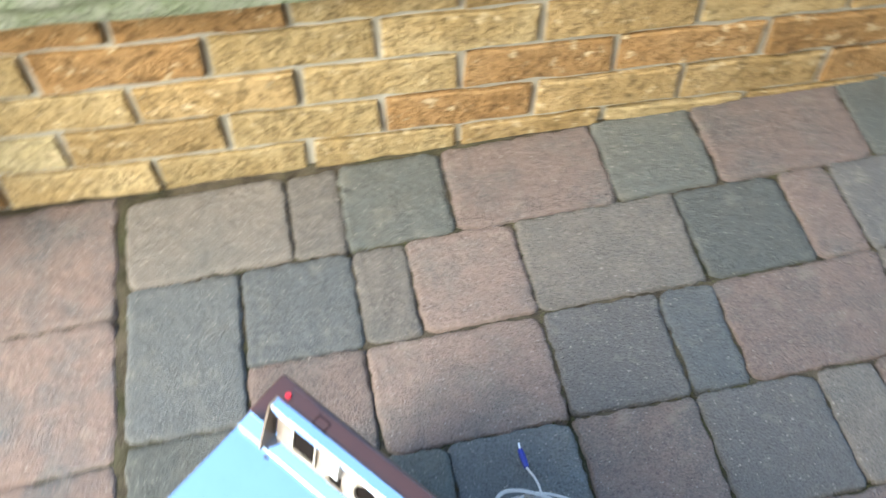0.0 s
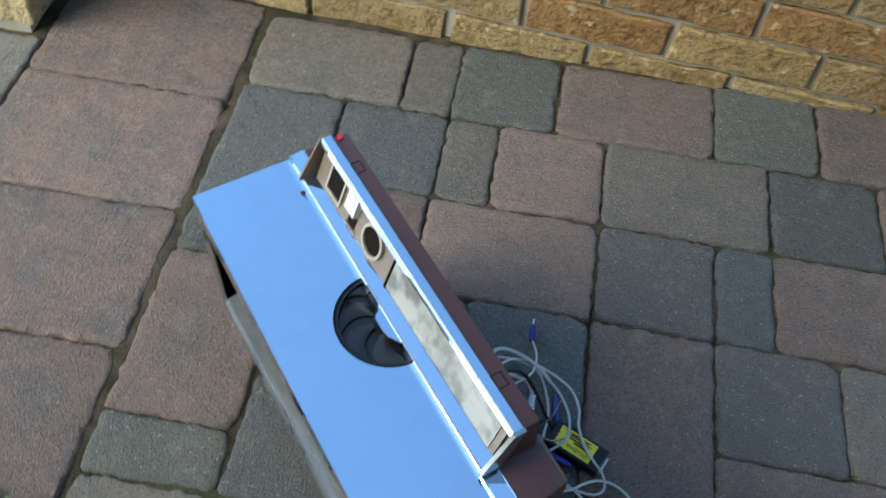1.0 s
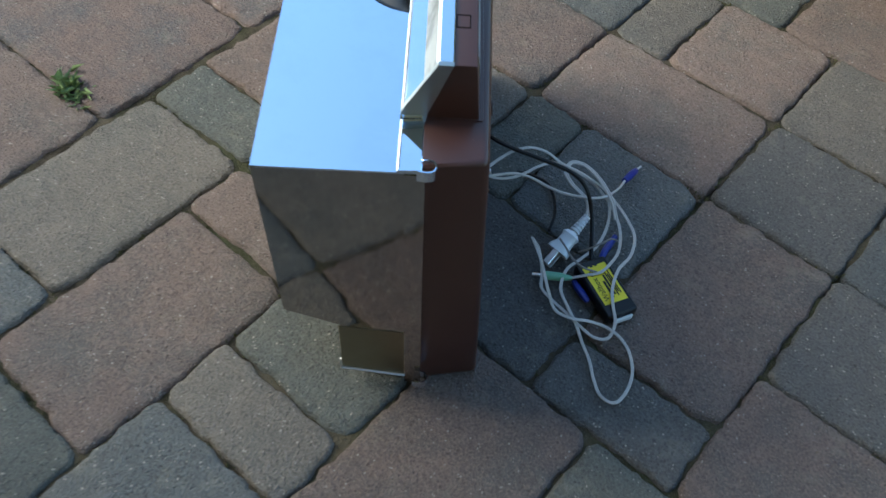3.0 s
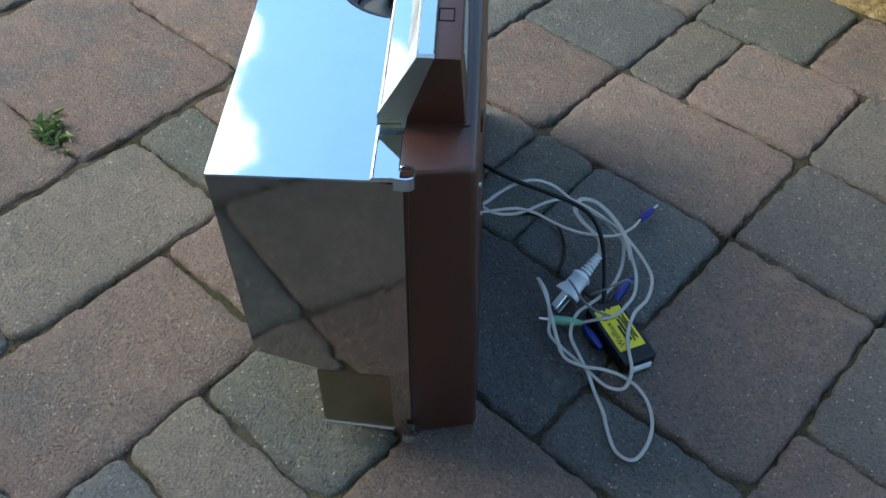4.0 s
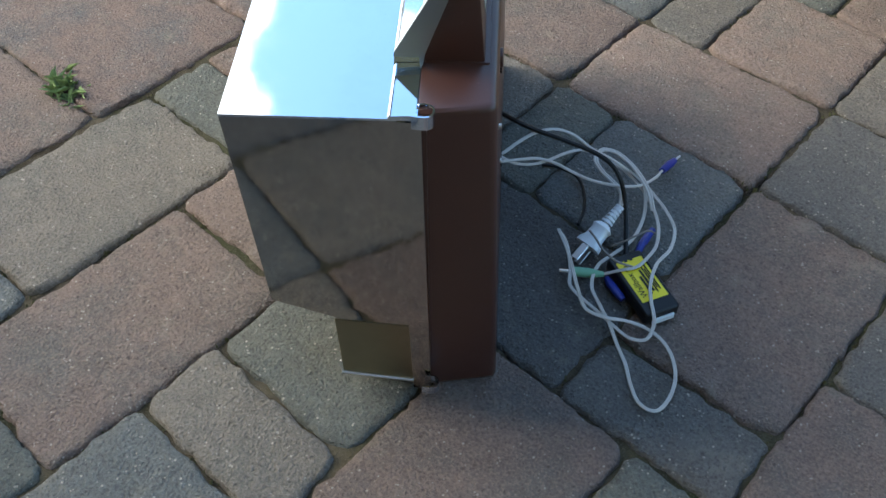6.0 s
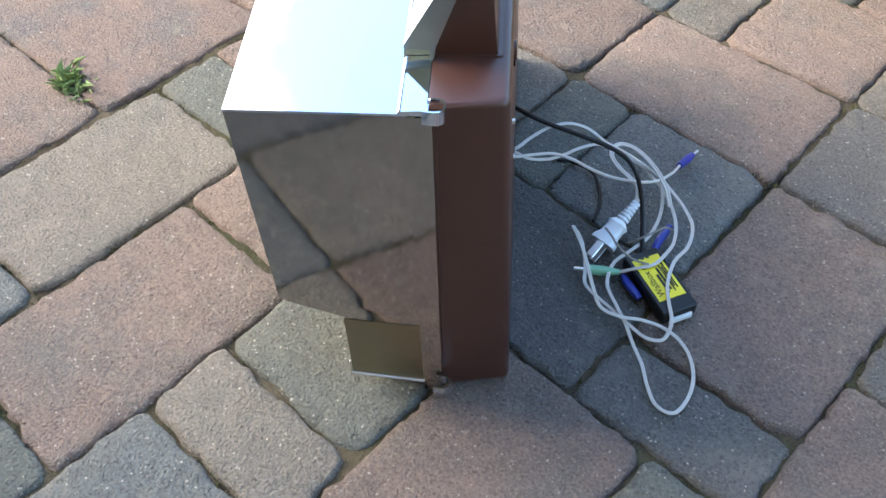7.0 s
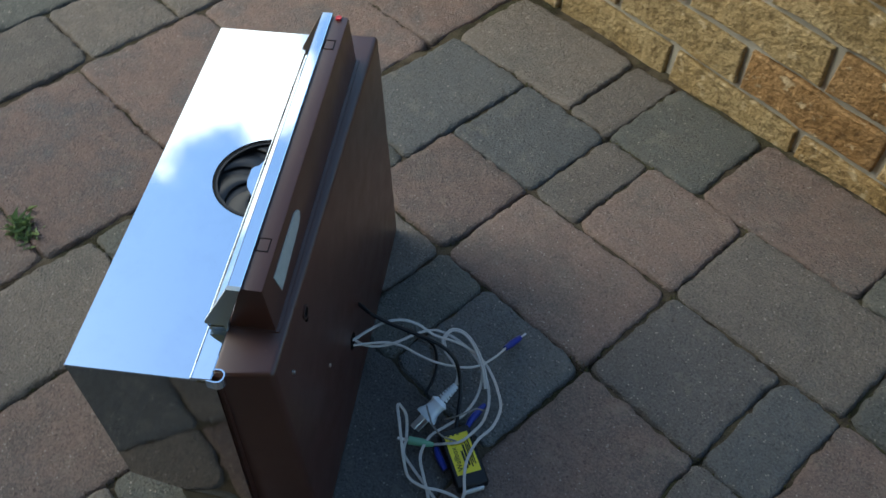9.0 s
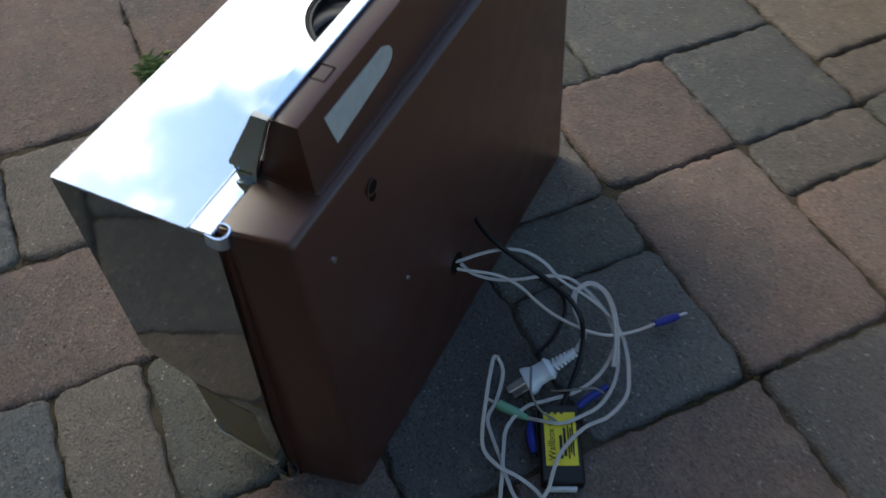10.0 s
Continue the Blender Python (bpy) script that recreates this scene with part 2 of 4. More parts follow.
def slab_bm(outline, axis, a, b, bevel=0.0, bm=None, shift=None):
    """A closed outline of 2D points made into a plate from a to b along an axis (0 x, 1 y, 2 z)."""
    bm = bm or bmesh.new()

    def at(p, q):
        w = list(p)
        w.insert(axis, q + (shift(p) if shift else 0.0))
        return bm.verts.new(w)

    lo, hi = [at(p, a) for p in outline], [at(p, b) for p in outline]
    faces = [bm.faces.new(lo), bm.faces.new(hi[::-1])]
    n = len(outline)
    for i in range(n):
        faces.append(bm.faces.new((lo[i], hi[i], hi[(i + 1) % n], lo[(i + 1) % n])))
    if bevel:
        es = list({e for f in faces for e in f.edges})
        bmesh.ops.bevel(bm, geom=es, offset=bevel, segments=2, profile=0.6, affect="EDGES")
    return bm


def strip_bm(profile, a, b, thick, bm=None):
    """A bent sheet: an open (x, z) profile drawn along y from a to b, with a thickness."""
    pts = [Vector((p[0], p[1])) for p in profile]
    other = []
    for i, p in enumerate(pts):
        d = (pts[min(i + 1, len(pts) - 1)] - pts[max(i - 1, 0)]).normalized()
        other.append(p + Vector((d.y, -d.x)) * thick)
    return slab_bm([tuple(p) for p in pts] + [tuple(p) for p in other[::-1]], 1, a, b, 0.0, bm)


def spline(pts, per=7):
    """A smooth line through points."""
    p = [Vector(q) for q in pts]
    p = [2 * p[0] - p[1]] + p + [2 * p[-1] - p[-2]]
    out = []
    for i in range(1, len(p) - 2):
        a, b, c, d = p[i - 1 : i + 3]
        for s in range(per):
            t = s / per
            out.append(0.5 * (2 * b + (c - a) * t + (2 * a - 5 * b + 4 * c - d) * t * t + (3 * b - a - 3 * c + d) * t**3))
    return out + [p[-2]]


def tube_bm(line, r, sides=8, bm=None, cap=True):
    """A round tube along a line; r is a number or a function of 0..1."""
    bm = bm or bmesh.new()
    rings, up = [], Vector((0, 0, 1))
    for i, p in enumerate(line):
        d = (line[min(i + 1, len(line) - 1)] - line[max(i - 1, 0)]).normalized()
        side = d.cross(up)
        side = side.normalized() if side.length > 1e-3 else Vector((1, 0, 0))
        top = side.cross(d)
        rr = r(i / (len(line) - 1)) if callable(r) else r
        rings.append([bm.verts.new(p + rr * (math.cos(a) * side + math.sin(a) * top)) for a in (2 * math.pi * s / sides for s in range(sides))])
    for a, b in zip(rings, rings[1:]):
        for s in range(sides):
            bm.faces.new((a[s], a[(s + 1) % sides], b[(s + 1) % sides], b[s]))
    if cap:
        bm.faces.new(rings[0][::-1])
        bm.faces.new(rings[-1])
    return bm


def twin_bm(line, r):
    """Two strands side by side, as in flat speaker wire."""
    bm = bmesh.new()
    for side in (-1, 1):
        shifted = []
        for i, p in enumerate(line):
            d = line[min(i + 1, len(line) - 1)] - line[max(i - 1, 0)]
            flat = Vector((d.y, -d.x, 0))
            flat = flat.normalized() if flat.length > 1e-5 else Vector((1, 0, 0))
            shifted.append(p + side * r * 0.92 * flat)
        tube_bm(shifted, r, 7, bm)
    return bm


def disc_bm(centre, axis, r, depth, sides=24, bm=None, inner=0.0):
    """A disc or a ring whose front faces along axis."""
    bm = bm or bmesh.new()
    w = Vector(axis).normalized()
    u = w.orthogonal().normalized()
    v = w.cross(u)
    c = Vector(centre)
    angles = [2 * math.pi * i / sides for i in range(sides)]

    def ring(rr, d):
        return [bm.verts.new(c + rr * (math.cos(a) * u + math.sin(a) * v) + d * w) for a in angles]

    o0, o1 = ring(r, 0), ring(r, depth)
    loops = [(o0, o1)]
    if inner:
        i1, i0 = ring(inner, depth), ring(inner, 0)
        loops += [(o1, i1), (i1, i0), (i0, o0)]
    else:
        bm.faces.new(o1)
        bm.faces.new(o0[::-1])
    for a, b in loops:
        for i in range(sides):
            j = (i + 1) % sides
            bm.faces.new((a[i], a[j], b[j], b[i]))
    return bm


# ---- ground: one sheet under the pavers, out to the horizon ----
CELL, GAP = 0.07, 0.0013
VOIDS = [(0.0, 0.002), (0.142, 0.0), (-0.205, 0.283), (-0.478, -0.004), (-0.51, 0.24), (-0.205, -0.352), (-0.352, 0.275)]


def ground_height(x, y):
    h = -0.0060 + 0.0036 * noise.noise((x * 18, y * 18, 0.3)) + 0.0015 * noise.noise((x * 120, y * 120, 2))
    h += 0.0030 * math.exp(-(((x + 0.494) / 0.008) ** 2)) if -0.9 < y < 0.44 else 0.0     # sand washed into the long joint
    for vx, vy in VOIDS:
        h -= 0.012 * math.exp(-((x - vx) ** 2 + (y - vy) ** 2) / 0.00022)
    return h


def axis_steps(lo, hi, step):
    inner = [lo + step * i for i in range(int(round((hi - lo) / step)) + 1)]
    outer = [0.3, 1.0, 3.0, 10.0, 40.0, 150.0, 600.0]
    return [lo - d for d in outer[::-1]] + inner + [hi + d for d in outer]


gx, gy = axis_steps(-1.25, 0.75, 0.01), axis_steps(-1.0, 0.45, 0.01)
rows_of = [(x, y, ground_height(x, y) if -1.3 < x < 0.8 and -1.05 < y < 0.5 else -0.0054) for y in gy for x in gx]
nx = len(gx)
quads = [(j * nx + i, j * nx + i + 1, (j + 1) * nx + i + 1, (j + 1) * nx + i) for j in range(len(gy) - 1) for i in range(nx - 1)]
me = bpy.data.meshes.new("ground")
me.from_pydata(rows_of, [], quads)
me.materials.append(SAND)
me.shade_smooth()
ground = tagged(new("ground", me), "sandy bedding and mossy joints under the pavers", "ground", kind="structure")


# ---- walls ----
SLOPE = math.atan(0.05)      # the paving rises along the wall against the level brick courses
PITCH, COURSE, BRICK_L, BRICK_H, BRICK_D = 0.200, 0.0635, 0.190, 0.0545, 0.09


def brick_mesh(length, seed):
    rnd = random.Random(seed)
    bm = box_bm((0, 0, 0), (length, BRICK_D, BRICK_H))
    bmesh.ops.subdivide_edges(bm, edges=[e for e in bm.edges if abs(e.verts[0].co.x - e.verts[1].co.x) > 0.5 * length], cuts=5)
    for v in bm.verts:
        v.co += Vector((rnd.uniform(-1, 1), rnd.uniform(-1, 0.4), rnd.uniform(-1, 1))) * 0.0026
    bm.normal_update()
    front = [e for e in bm.edges if all(v.co.y < 0.01 for v in e.verts) and len(e.link_faces) == 2 and e.calc_face_angle(0) > 0.8]
    bmesh.ops.bevel(bm, geom=front, offset=0.0022, segments=1, affect="EDGES")
    return mesh_of("brick", bm, BRICK[0])


def build_wall(name, origin, turn, length, start, low, label, top=0.284, first_joint=0.06, slope=SLOPE, mix=None):
    """Brick skin on a mortar core. origin: the foot of its face; bricks are laid along local x from start, courses level."""
    wall = new(name, mesh_of(name, box_bm((start, 0.007, low), (start + length - 0.012, 0.10, top)), MORTAR, False))
    wall.matrix_world = pose(*origin, 0, math.degrees(slope), turn)
    tagged(wall, label, "wall", kind="structure")
    full = [brick_mesh(BRICK_L, 40 + i) for i in range(6)]
    rnd = random.Random(name)
    n = 0
    for course in range(-2, 5):
        z = 0.0315 + COURSE * course + 0.0045
        if z + BRICK_H > top + 0.01 or z < low - 0.03:
            continue
        x = first_joint + (0.0 if course % 2 == 0 else 0.1) + 0.005 - PITCH * 20
        while x < start + length:
            a, b = max(x, start), min(x + BRICK_L, start + length)
            if b - a > 0.03:
                me = full[rnd.randrange(6)] if b - a > BRICK_L - 0.001 else brick_mesh(b - a, 90 + n)
                ob = new("brick", me)
                ob.parent = wall
                ob.matrix_local = pose(a, rnd.uniform(-0.002, 0.002), z, rnd.uniform(-0.5, 0.5), 0, 0)
                ob.material_slots[0].link = "OBJECT"
                # paler west, browner east: partly brick variety, partly light fall-off put into the tones
                ob.material_slots[0].material = BRICK[rnd.choices((0, 1, 2, 3), mix or ((4, 6, 1, 2) if a < 0.0 else (6, 3, 3, 0)))[0]]
                n += 1
            x += PITCH
    return wall


def build_coping(name, origin, turn, lo, hi, label):
    bm = box_bm((lo, -0.032, 0.284), (hi, 0.30, 0.35))
    bmesh.ops.subdivide_edges(bm, edges=list(bm.edges), cuts=40, use_grid_fill=True)
    for v in bm.verts:
        v.co += 0.006 * Vector(noise.noise_vector(v.co * 30)) + 0.003 * Vector(noise.noise_vector(v.co * 90))
    ob = new(name, mesh_of(name, bm, COPING))
    ob.matrix_world = pose(*origin, 0, math.degrees(SLOPE), turn)
    return tagged(ob, label, "coping", kind="structure")


# ---- pavers ----
def paver_mesh(w, h, seed):
    """A tumbled block, its top near z 0: rounded corners, uneven arrises and a softly worn edge."""
    rnd = random.Random(seed)
    w, h = w - GAP, h - GAP
    outline = []
    corners = ((w / 2, h / 2, 0), (-w / 2, h / 2, 90), (-w / 2, -h / 2, 180), (w / 2, -h / 2, 270))
    for cx, cy, a0 in corners:
        r = rnd.choice((0.004, 0.007, 0.010, 0.015))
        ox, oy = cx - math.copysign(r, cx), cy - math.copysign(r, cy)
        for s in range(4):
            a = radians(a0 + 30 * s)
            outline.append(Vector((ox + r * math.cos(a), oy + r * math.sin(a))))
    dense = []
    for i, p in enumerate(outline):
        q = outline[(i + 1) % len(outline)]
        steps = max(1, int((q - p).length / 0.0055))
        dense += [p.lerp(q, s / steps) for s in range(steps)]
    off = Vector((rnd.uniform(0, 99), rnd.uniform(0, 99), 0))
    rough = []
    for p in dense:
        q = p * (1 + 0.024 * noise.noise((p.x * 38 + off.x, p.y * 38 + off.y, 0)))
        for f, amp in ((75, 0.0030), (240, 0.0018)):
            q = q + amp * Vector((noise.noise((p.x * f, off.x, p.y * f)), noise.noise((p.y * f, off.y, p.x * f))))
        rough.append(q)
    dense = []      # in order round the middle and not too close, so that the outline never folds over itself
    for q in sorted(rough, key=lambda q: math.atan2(q.y, q.x)):
        if not dense or (math.atan2(q.y, q.x) - math.atan2(dense[-1].y, dense[-1].x)) * q.length > 0.0030:
            dense.append(q)
    bm = bmesh.new()
    rings = []
    for inset, z in ((0.0, -0.035), (0.0, -0.0075), (0.0008, -0.0040), (0.0021, -0.0014), (0.0046, -0.0003), (0.0110, 0.0), (0.028, 0.0002)):
        ring = []
        for p in dense:
            q = Vector((p.x * (1 - 2 * inset / w), p.y * (1 - 2 * inset / h)))
            dz = 0.0012 * noise.noise((q.x * 40 + off.x, q.y * 40, off.y)) + (0.0026 if inset < 0.008 else 0.0007) * noise.noise((q.x * 190 + off.x, q.y * 190, off.y)) if z > -0.03 else 0
            ring.append(bm.verts.new((q.x, q.y, z + dz)))
        rings.append(ring)
    n = len(dense)
    for a, b in zip(rings, rings[1:]):
        for i in range(n):
            bm.faces.new((a[i], a[(i + 1) % n], b[(i + 1) % n], b[i]))
    mid = bm.verts.new((0, 0, 0.0004))
    for i in range(n):
        bm.faces.new((rings[-1][i], rings[-1][(i + 1) % n], mid))
    me = mesh_of("paver", bm, PAVE["R"], False)
    me.shade_smooth()
    return me


PAVER_MESHES = {}
paver_rnd = random.Random(5)
paving = tagged(new("paving"), "tumbled red, tan and blue-grey concrete pavers", "paving", kind="structure")


def lay(x0, y0, x1, y1, tone):
    """One paver between these edges, in metres."""
    w, h = round(x1 - x0, 3), round(y1 - y0, 3)
    pool = PAVER_MESHES.setdefault((w, h), [])
    if len(pool) < 5:
        pool.append(paver_mesh(w, h, 7 * len(PAVER_MESHES) + 31 * len(pool)))
        me = pool[-1]
    else:
        me = paver_rnd.choice(pool)
    ob = new("paver", me)
    ob.parent = paving
    ob.matrix_local = pose((x0 + x1) / 2 + paver_rnd.uniform(-1, 1) * 0.0012, (y0 + y1) / 2 + paver_rnd.uniform(-1, 1) * 0.0012, paver_rnd.uniform(-0.0018, 0.0008),
                           paver_rnd.uniform(-0.5, 0.5), paver_rnd.uniform(-0.5, 0.5), paver_rnd.choice((0, 180)) + paver_rnd.uniform(-0.7, 0.7))
    ob.material_slots[0].link = "OBJECT"
    ob.material_slots[0].material = PAVE[tone]
    return ob


# Pavers on the 70 mm module: west, south, east and north edges in modules, and the tone.
TAKEN = set()


def module(text, dx=0.0, dy=0.0):
    for row in text.split("/"):
        a, b, c, d, tone = row.split()
        a, b, c, d = int(a), int(b), int(c), int(d)
        TAKEN.update((i, j) for i in range(a, c) for j in range(b, d))
        lay(a * CELL + dx, b * CELL + dy, c * CELL + dx, d * CELL + dy, tone)


def fill(i0, j0, i1, j1, rnd, tones, dx=0.0, dy=0.0):
    """The rest of the field, in the same sizes."""
    for j in range(j1 - 2, j0 - 1, -1):
        for i in range(i0, i1):
            if (i, j) in TAKEN:
                continue
            sizes = [(3, 2), (2, 2), (2, 3), (1, 2), (2, 1)]
            rnd.shuffle(sizes)
            for w, h in sizes + [(1, 1)]:
                cells = [(i + a, j - h + 1 + b) for a in range(w) for b in range(h)]
                if all(q not in TAKEN and i0 <= q[0] < i1 and q[1] >= j0 for q in cells):
                    TAKEN.update(cells)
                    lay(i * CELL + dx, (j - h + 1) * CELL + dy, (i + w) * CELL + dx, (j + 1) * CELL + dy, rnd.choice(tones))
                    break


def build_paving():
    module("-7 4 -4 6 T/-4 4 -3 6 T/-3 4 -1 6 G/-1 4 2 6 R/2 4 4 6 G/4 4 7 6 R/7 4 9 6 G")
    module("-7 1 -5 4 B/-5 2 -3 4 B/-3 2 -2 4 T/-2 2 0 4 R/0 2 3 4 T/3 2 5 4 G/5 2 6 4 R/6 2 8 4 D")
    module("-7 0 -5 1 G/-5 0 -3 2 R/-3 0 0 2 R/0 0 2 2 D/2 0 3 2 B/3 0 6 2 R/6 0 8 2 T")
    module("-7 -3 -5 0 R/-5 -2 -3 0 T/-3 -2 -2 0 G/-2 -2 0 0 B/0 -3 2 0 R/2 -2 4 0 D/4 -2 5 0 T/5 -2 8 0 R")
    module("-7 -4 -5 -3 G/-5 -4 -3 -2 B/-3 -4 0 -2 D/0 -4 2 -3 D/2 -4 5 -2 R/5 -4 7 -2 G")
    module("-7 -7 -5 -4 T/-5 -5 -3 -4 R/-5 -8 -3 -5 R/-3 -6 -1 -4 G/-3 -7 -1 -6 T/-1 -7 1 -4 R/1 -6 3 -4 G/3 -6 5 -4 D")
    module("-7 -9 -5 -7 B/-5 -10 -3 -8 G/-3 -9 -1 -7 B/-1 -9 2 -7 T")
    fill(-7, -14, 11, 6, random.Random(3), "RTBGDR")
    # a single band of larger blocks, then the field beyond it
    tones = "PPPPRPTBPRPP"
    for n in range(8):
        top = 0.437 - 0.1935 * n
        ob = lay(-0.1390, -0.09675, 0.1390, 0.09675, tones[n])
        y = top - 0.09675
        ob.matrix_local = pose(-0.6365 - 0.010 * y, y, paver_rnd.uniform(-0.0015, 0.0008), paver_rnd.uniform(-0.5, 0.5), paver_rnd.uniform(-0.5, 0.5), 0.7 + 180 * (n % 2))
    TAKEN.clear()
    fill(-18, -14, -11, 5, random.Random(11), "LTGTLL", dx=-0.0090, dy=0.021)
    # the paving goes on out of sight: one joined sheet of blocks
    verts, faces, mats = [], [], []
    rnd = random.Random(17)
    for x0, x1, y0, y1 in ((0.77, 2.45, -2.38, 0.42), (-2.66, -1.2655, -2.38, 0.30), (-1.2655, 0.77, -2.38, -0.98)):
        y = y1
        while y - 0.14 >= y0 - 0.001:
            x = x0
            while x < x1 - 0.03:
                w = min(rnd.choice((0.07, 0.14, 0.21, 0.21)), x1 - x)
                b = len(verts)
                g, z = GAP / 2, rnd.uniform(-0.002, 0.0)
                for e, zz in ((0.0, -0.02), (0.0, -0.005), (0.005, 0.0)):
                    verts += [(x + g + e, y - 0.14 + g + e, z + zz), (x + w - g - e, y - 0.14 + g + e, z + zz), (x + w - g - e, y - g - e, z + zz), (x + g + e, y - g - e, z + zz)]
                tone = rnd.randrange(4)
                for r in (0, 4):
                    for q in range(4):
                        faces.append((b + r + q, b + r + (q + 1) % 4, b + r + 4 + (q + 1) % 4, b + r + 4 + q))
                faces.append((b + 8, b + 9, b + 10, b + 11))
                mats += [tone] * 9
                x += w
            y -= 0.14
    me = bpy.data.meshes.new("paver_field")
    me.from_pydata(verts, [], faces)
    for tone in "RTBG":
        me.materials.append(PAVE[tone])
    me.polygons.foreach_set("material_index", mats)
    ob = new("paver_field", me)
    ob.parent = paving
    tagged(ob, kind="stuff")


# ---- the jukebox wall box ----
def build_wallbox():
    """Local x runs from the chrome front to the back, y along its length, z up."""
    box = thing("jukebox_wallbox", pose(-0.145, -0.411, 0, 0, 0, 39.6),
                "chrome-covered jukebox wall box with brown enamelled back, standing on pavers", "jukebox")
    TOP, LONG = 0.2558, 0.370

    def skew(bm, near=True):
        """The ends stand a little out of square and lean in at the foot."""
        for v in bm.verts:
            v.co.y += (0.009 - 0.106 * (TOP - v.co.z) / TOP) * v.co.x + 0.022 * (TOP - v.co.z) + max(0, 0.085 - v.co.z) * 0.08 if near else 0.02 * v.co.x
        return bm

    # chrome top with the half-round opening
    arc = [(0.092 + 0.044 * math.cos(radians(a)), 0.189 + 0.044 * math.sin(radians(a))) for a in range(274, 85, -6)]
    outline = [(0.0, 0.0), (0.0960, 0.0009), (0.0960, 0.1451)] + arc + [(0.0960, 0.2329), (0.0960, LONG + 0.002), (0.0, LONG)]
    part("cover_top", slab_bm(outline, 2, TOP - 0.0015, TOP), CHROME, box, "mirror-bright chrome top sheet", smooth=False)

    def end_sheet(a, b, near):
        """A slightly bowed sheet with its cut-back foot, and the folded flange beside it."""
        bm = bmesh.new()
        rows = [(TOP - 0.0016 - (TOP - 0.0996) * q / 9, 0.006 * q / 9) for q in range(10)] + [(0.085, 0.0465), (0.068, 0.0463), (0.050, 0.0462), (0.034, 0.0461), (0.018, 0.046)]
        for y0 in (a, b):
            grid = []
            for z, left in rows:
                right = 0.0935 + 0.003 * (TOP - z) / TOP
                grid.append([bm.verts.new((left + (right - left) * c / 7, y0, z)) for c in range(8)])
            for p, q in zip(grid, grid[1:]):
                for c in range(7):
                    bm.faces.new((p[c], p[c + 1], q[c + 1], q[c]))
        levels = [0.004 + (TOP - 0.0056) * q / 16 for q in range(17)]
        rows = []
        for z in levels:
            f = (TOP - z) / TOP
            lift = 0.0008 if near else -0.0008
            rows.append([bm.verts.new((x, y, z)) for x, y in ((0.0918 + 0.0035 * f, a - lift), (0.1045 + 0.0035 * f, a - lift), (0.1045 + 0.0035 * f, b - lift * 0.5), (0.0918 + 0.0035 * f, b - lift * 0.5))])
        for p, q in zip(rows, rows[1:]):
            for c in range(4):
                bm.faces.new((p[c], p[(c + 1) % 4], q[(c + 1) % 4], q[c]))
        bm.faces.new(rows[0]), bm.faces.new(rows[-1][::-1])
        return skew(bm, near)

    # side sheets take the darker chrome, their dimness is in the colour
    sheet = part("end_sheet", end_sheet(0.0, 0.0014, True), CHROME_DIM, box, "chrome side sheet mirroring the pavers")
    part("foot_ledge", skew(box_bm((0.0440, -0.0022, 0.0138), (0.0955, 0.0, 0.0160), 0.0008, 2)), STEEL, sheet, smooth=False)
    part("foot_plate", skew(box_bm((0.0455, -0.0005, 0.0158), (0.0950, 0.0004, 0.0830))), ZINC, sheet, "dull olive-gold plate", smooth=False)
    part("foot_edge", skew(box_bm((0.0440, -0.0018, 0.0140), (0.0453, 0.0, 0.0300), 0.0004, 2)), STEEL, sheet, smooth=False)
    part("end_sheet", end_sheet(LONG - 0.0014, LONG, False), CHROME_DIM, box, "chrome side sheet mirroring the pavers")
    front = [(0.0005, TOP - 0.002), (0.0005, 0.236), (0.004, 0.228), (0.022, 0.158), (0.021, 0.150), (0.006, 0.132), (0.003, 0.128), (0.006, 0.099)]
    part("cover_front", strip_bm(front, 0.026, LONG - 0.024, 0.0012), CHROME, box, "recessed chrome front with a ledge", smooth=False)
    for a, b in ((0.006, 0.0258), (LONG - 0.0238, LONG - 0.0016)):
        part("front_cheek", strip_bm([(0.0005, TOP - 0.002), (0.0035, 0.18), (0.006, 0.099)], a, b, 0.0012), CHROME_DIM, box, smooth=False)
    part("cover_underside", strip_bm([(0.0075, 0.0985), (0.046, 0.086), (0.0455, 0.019), (0.097, 0.019)], 0.014, LONG - 0.0016, 0.0012), CHROME_DIM, box, smooth=False)
    # strip along the opening: a rolled bead and a flat, low at the open end and raised behind the hood's end plate
    def strip(rise, tilt):
        return [(0.0868, TOP - 0.001), (0.0874, rise - 0.0012), (0.0878, rise - 0.0002), (0.0884, rise), (0.0890, rise - 0.0004),
                (0.0896, rise - tilt), (0.1018, rise + tilt), (0.1026, rise + tilt - 0.0005), (0.1027, TOP - 0.001)]

    rise = TOP + 0.0090
    trim = part("trim_strip", slab_bm(strip(rise, 0.0008), 1, 0.0436, LONG - 0.002), CHROME, box, "raised chrome strip with a rolled bead", smooth=False)
    part("front_trim", slab_bm(strip(TOP + 0.0022, 0.0004), 1, 0.0008, 0.0432), CHROME, box, smooth=False)
    tab = [(0.0905, 0.1590), (0.0872, 0.1610), (0.0845, 0.1650), (0.0812, 0.1700), (0.0796, 0.1760), (0.0796, 0.1885), (0.0812, 0.1915), (0.0845, 0.1935), (0.0872, 0.1990), (0.0905, 0.2010)]
    part("tab", slab_bm(tab, 2, rise - 0.0022, rise - 0.0009), CHROME, trim, smooth=False)

    # brown steel housing, a little deeper at its foot
    bm = bmesh.new()
    lo = [(0.1045, 0.0065), (0.1535, 0.0160), (0.1560, 0.381), (0.1045, 0.379)]
    hi = [(0.1000, 0.0035), (0.1432, 0.0100), (0.1465, 0.377), (0.1000, 0.375)]
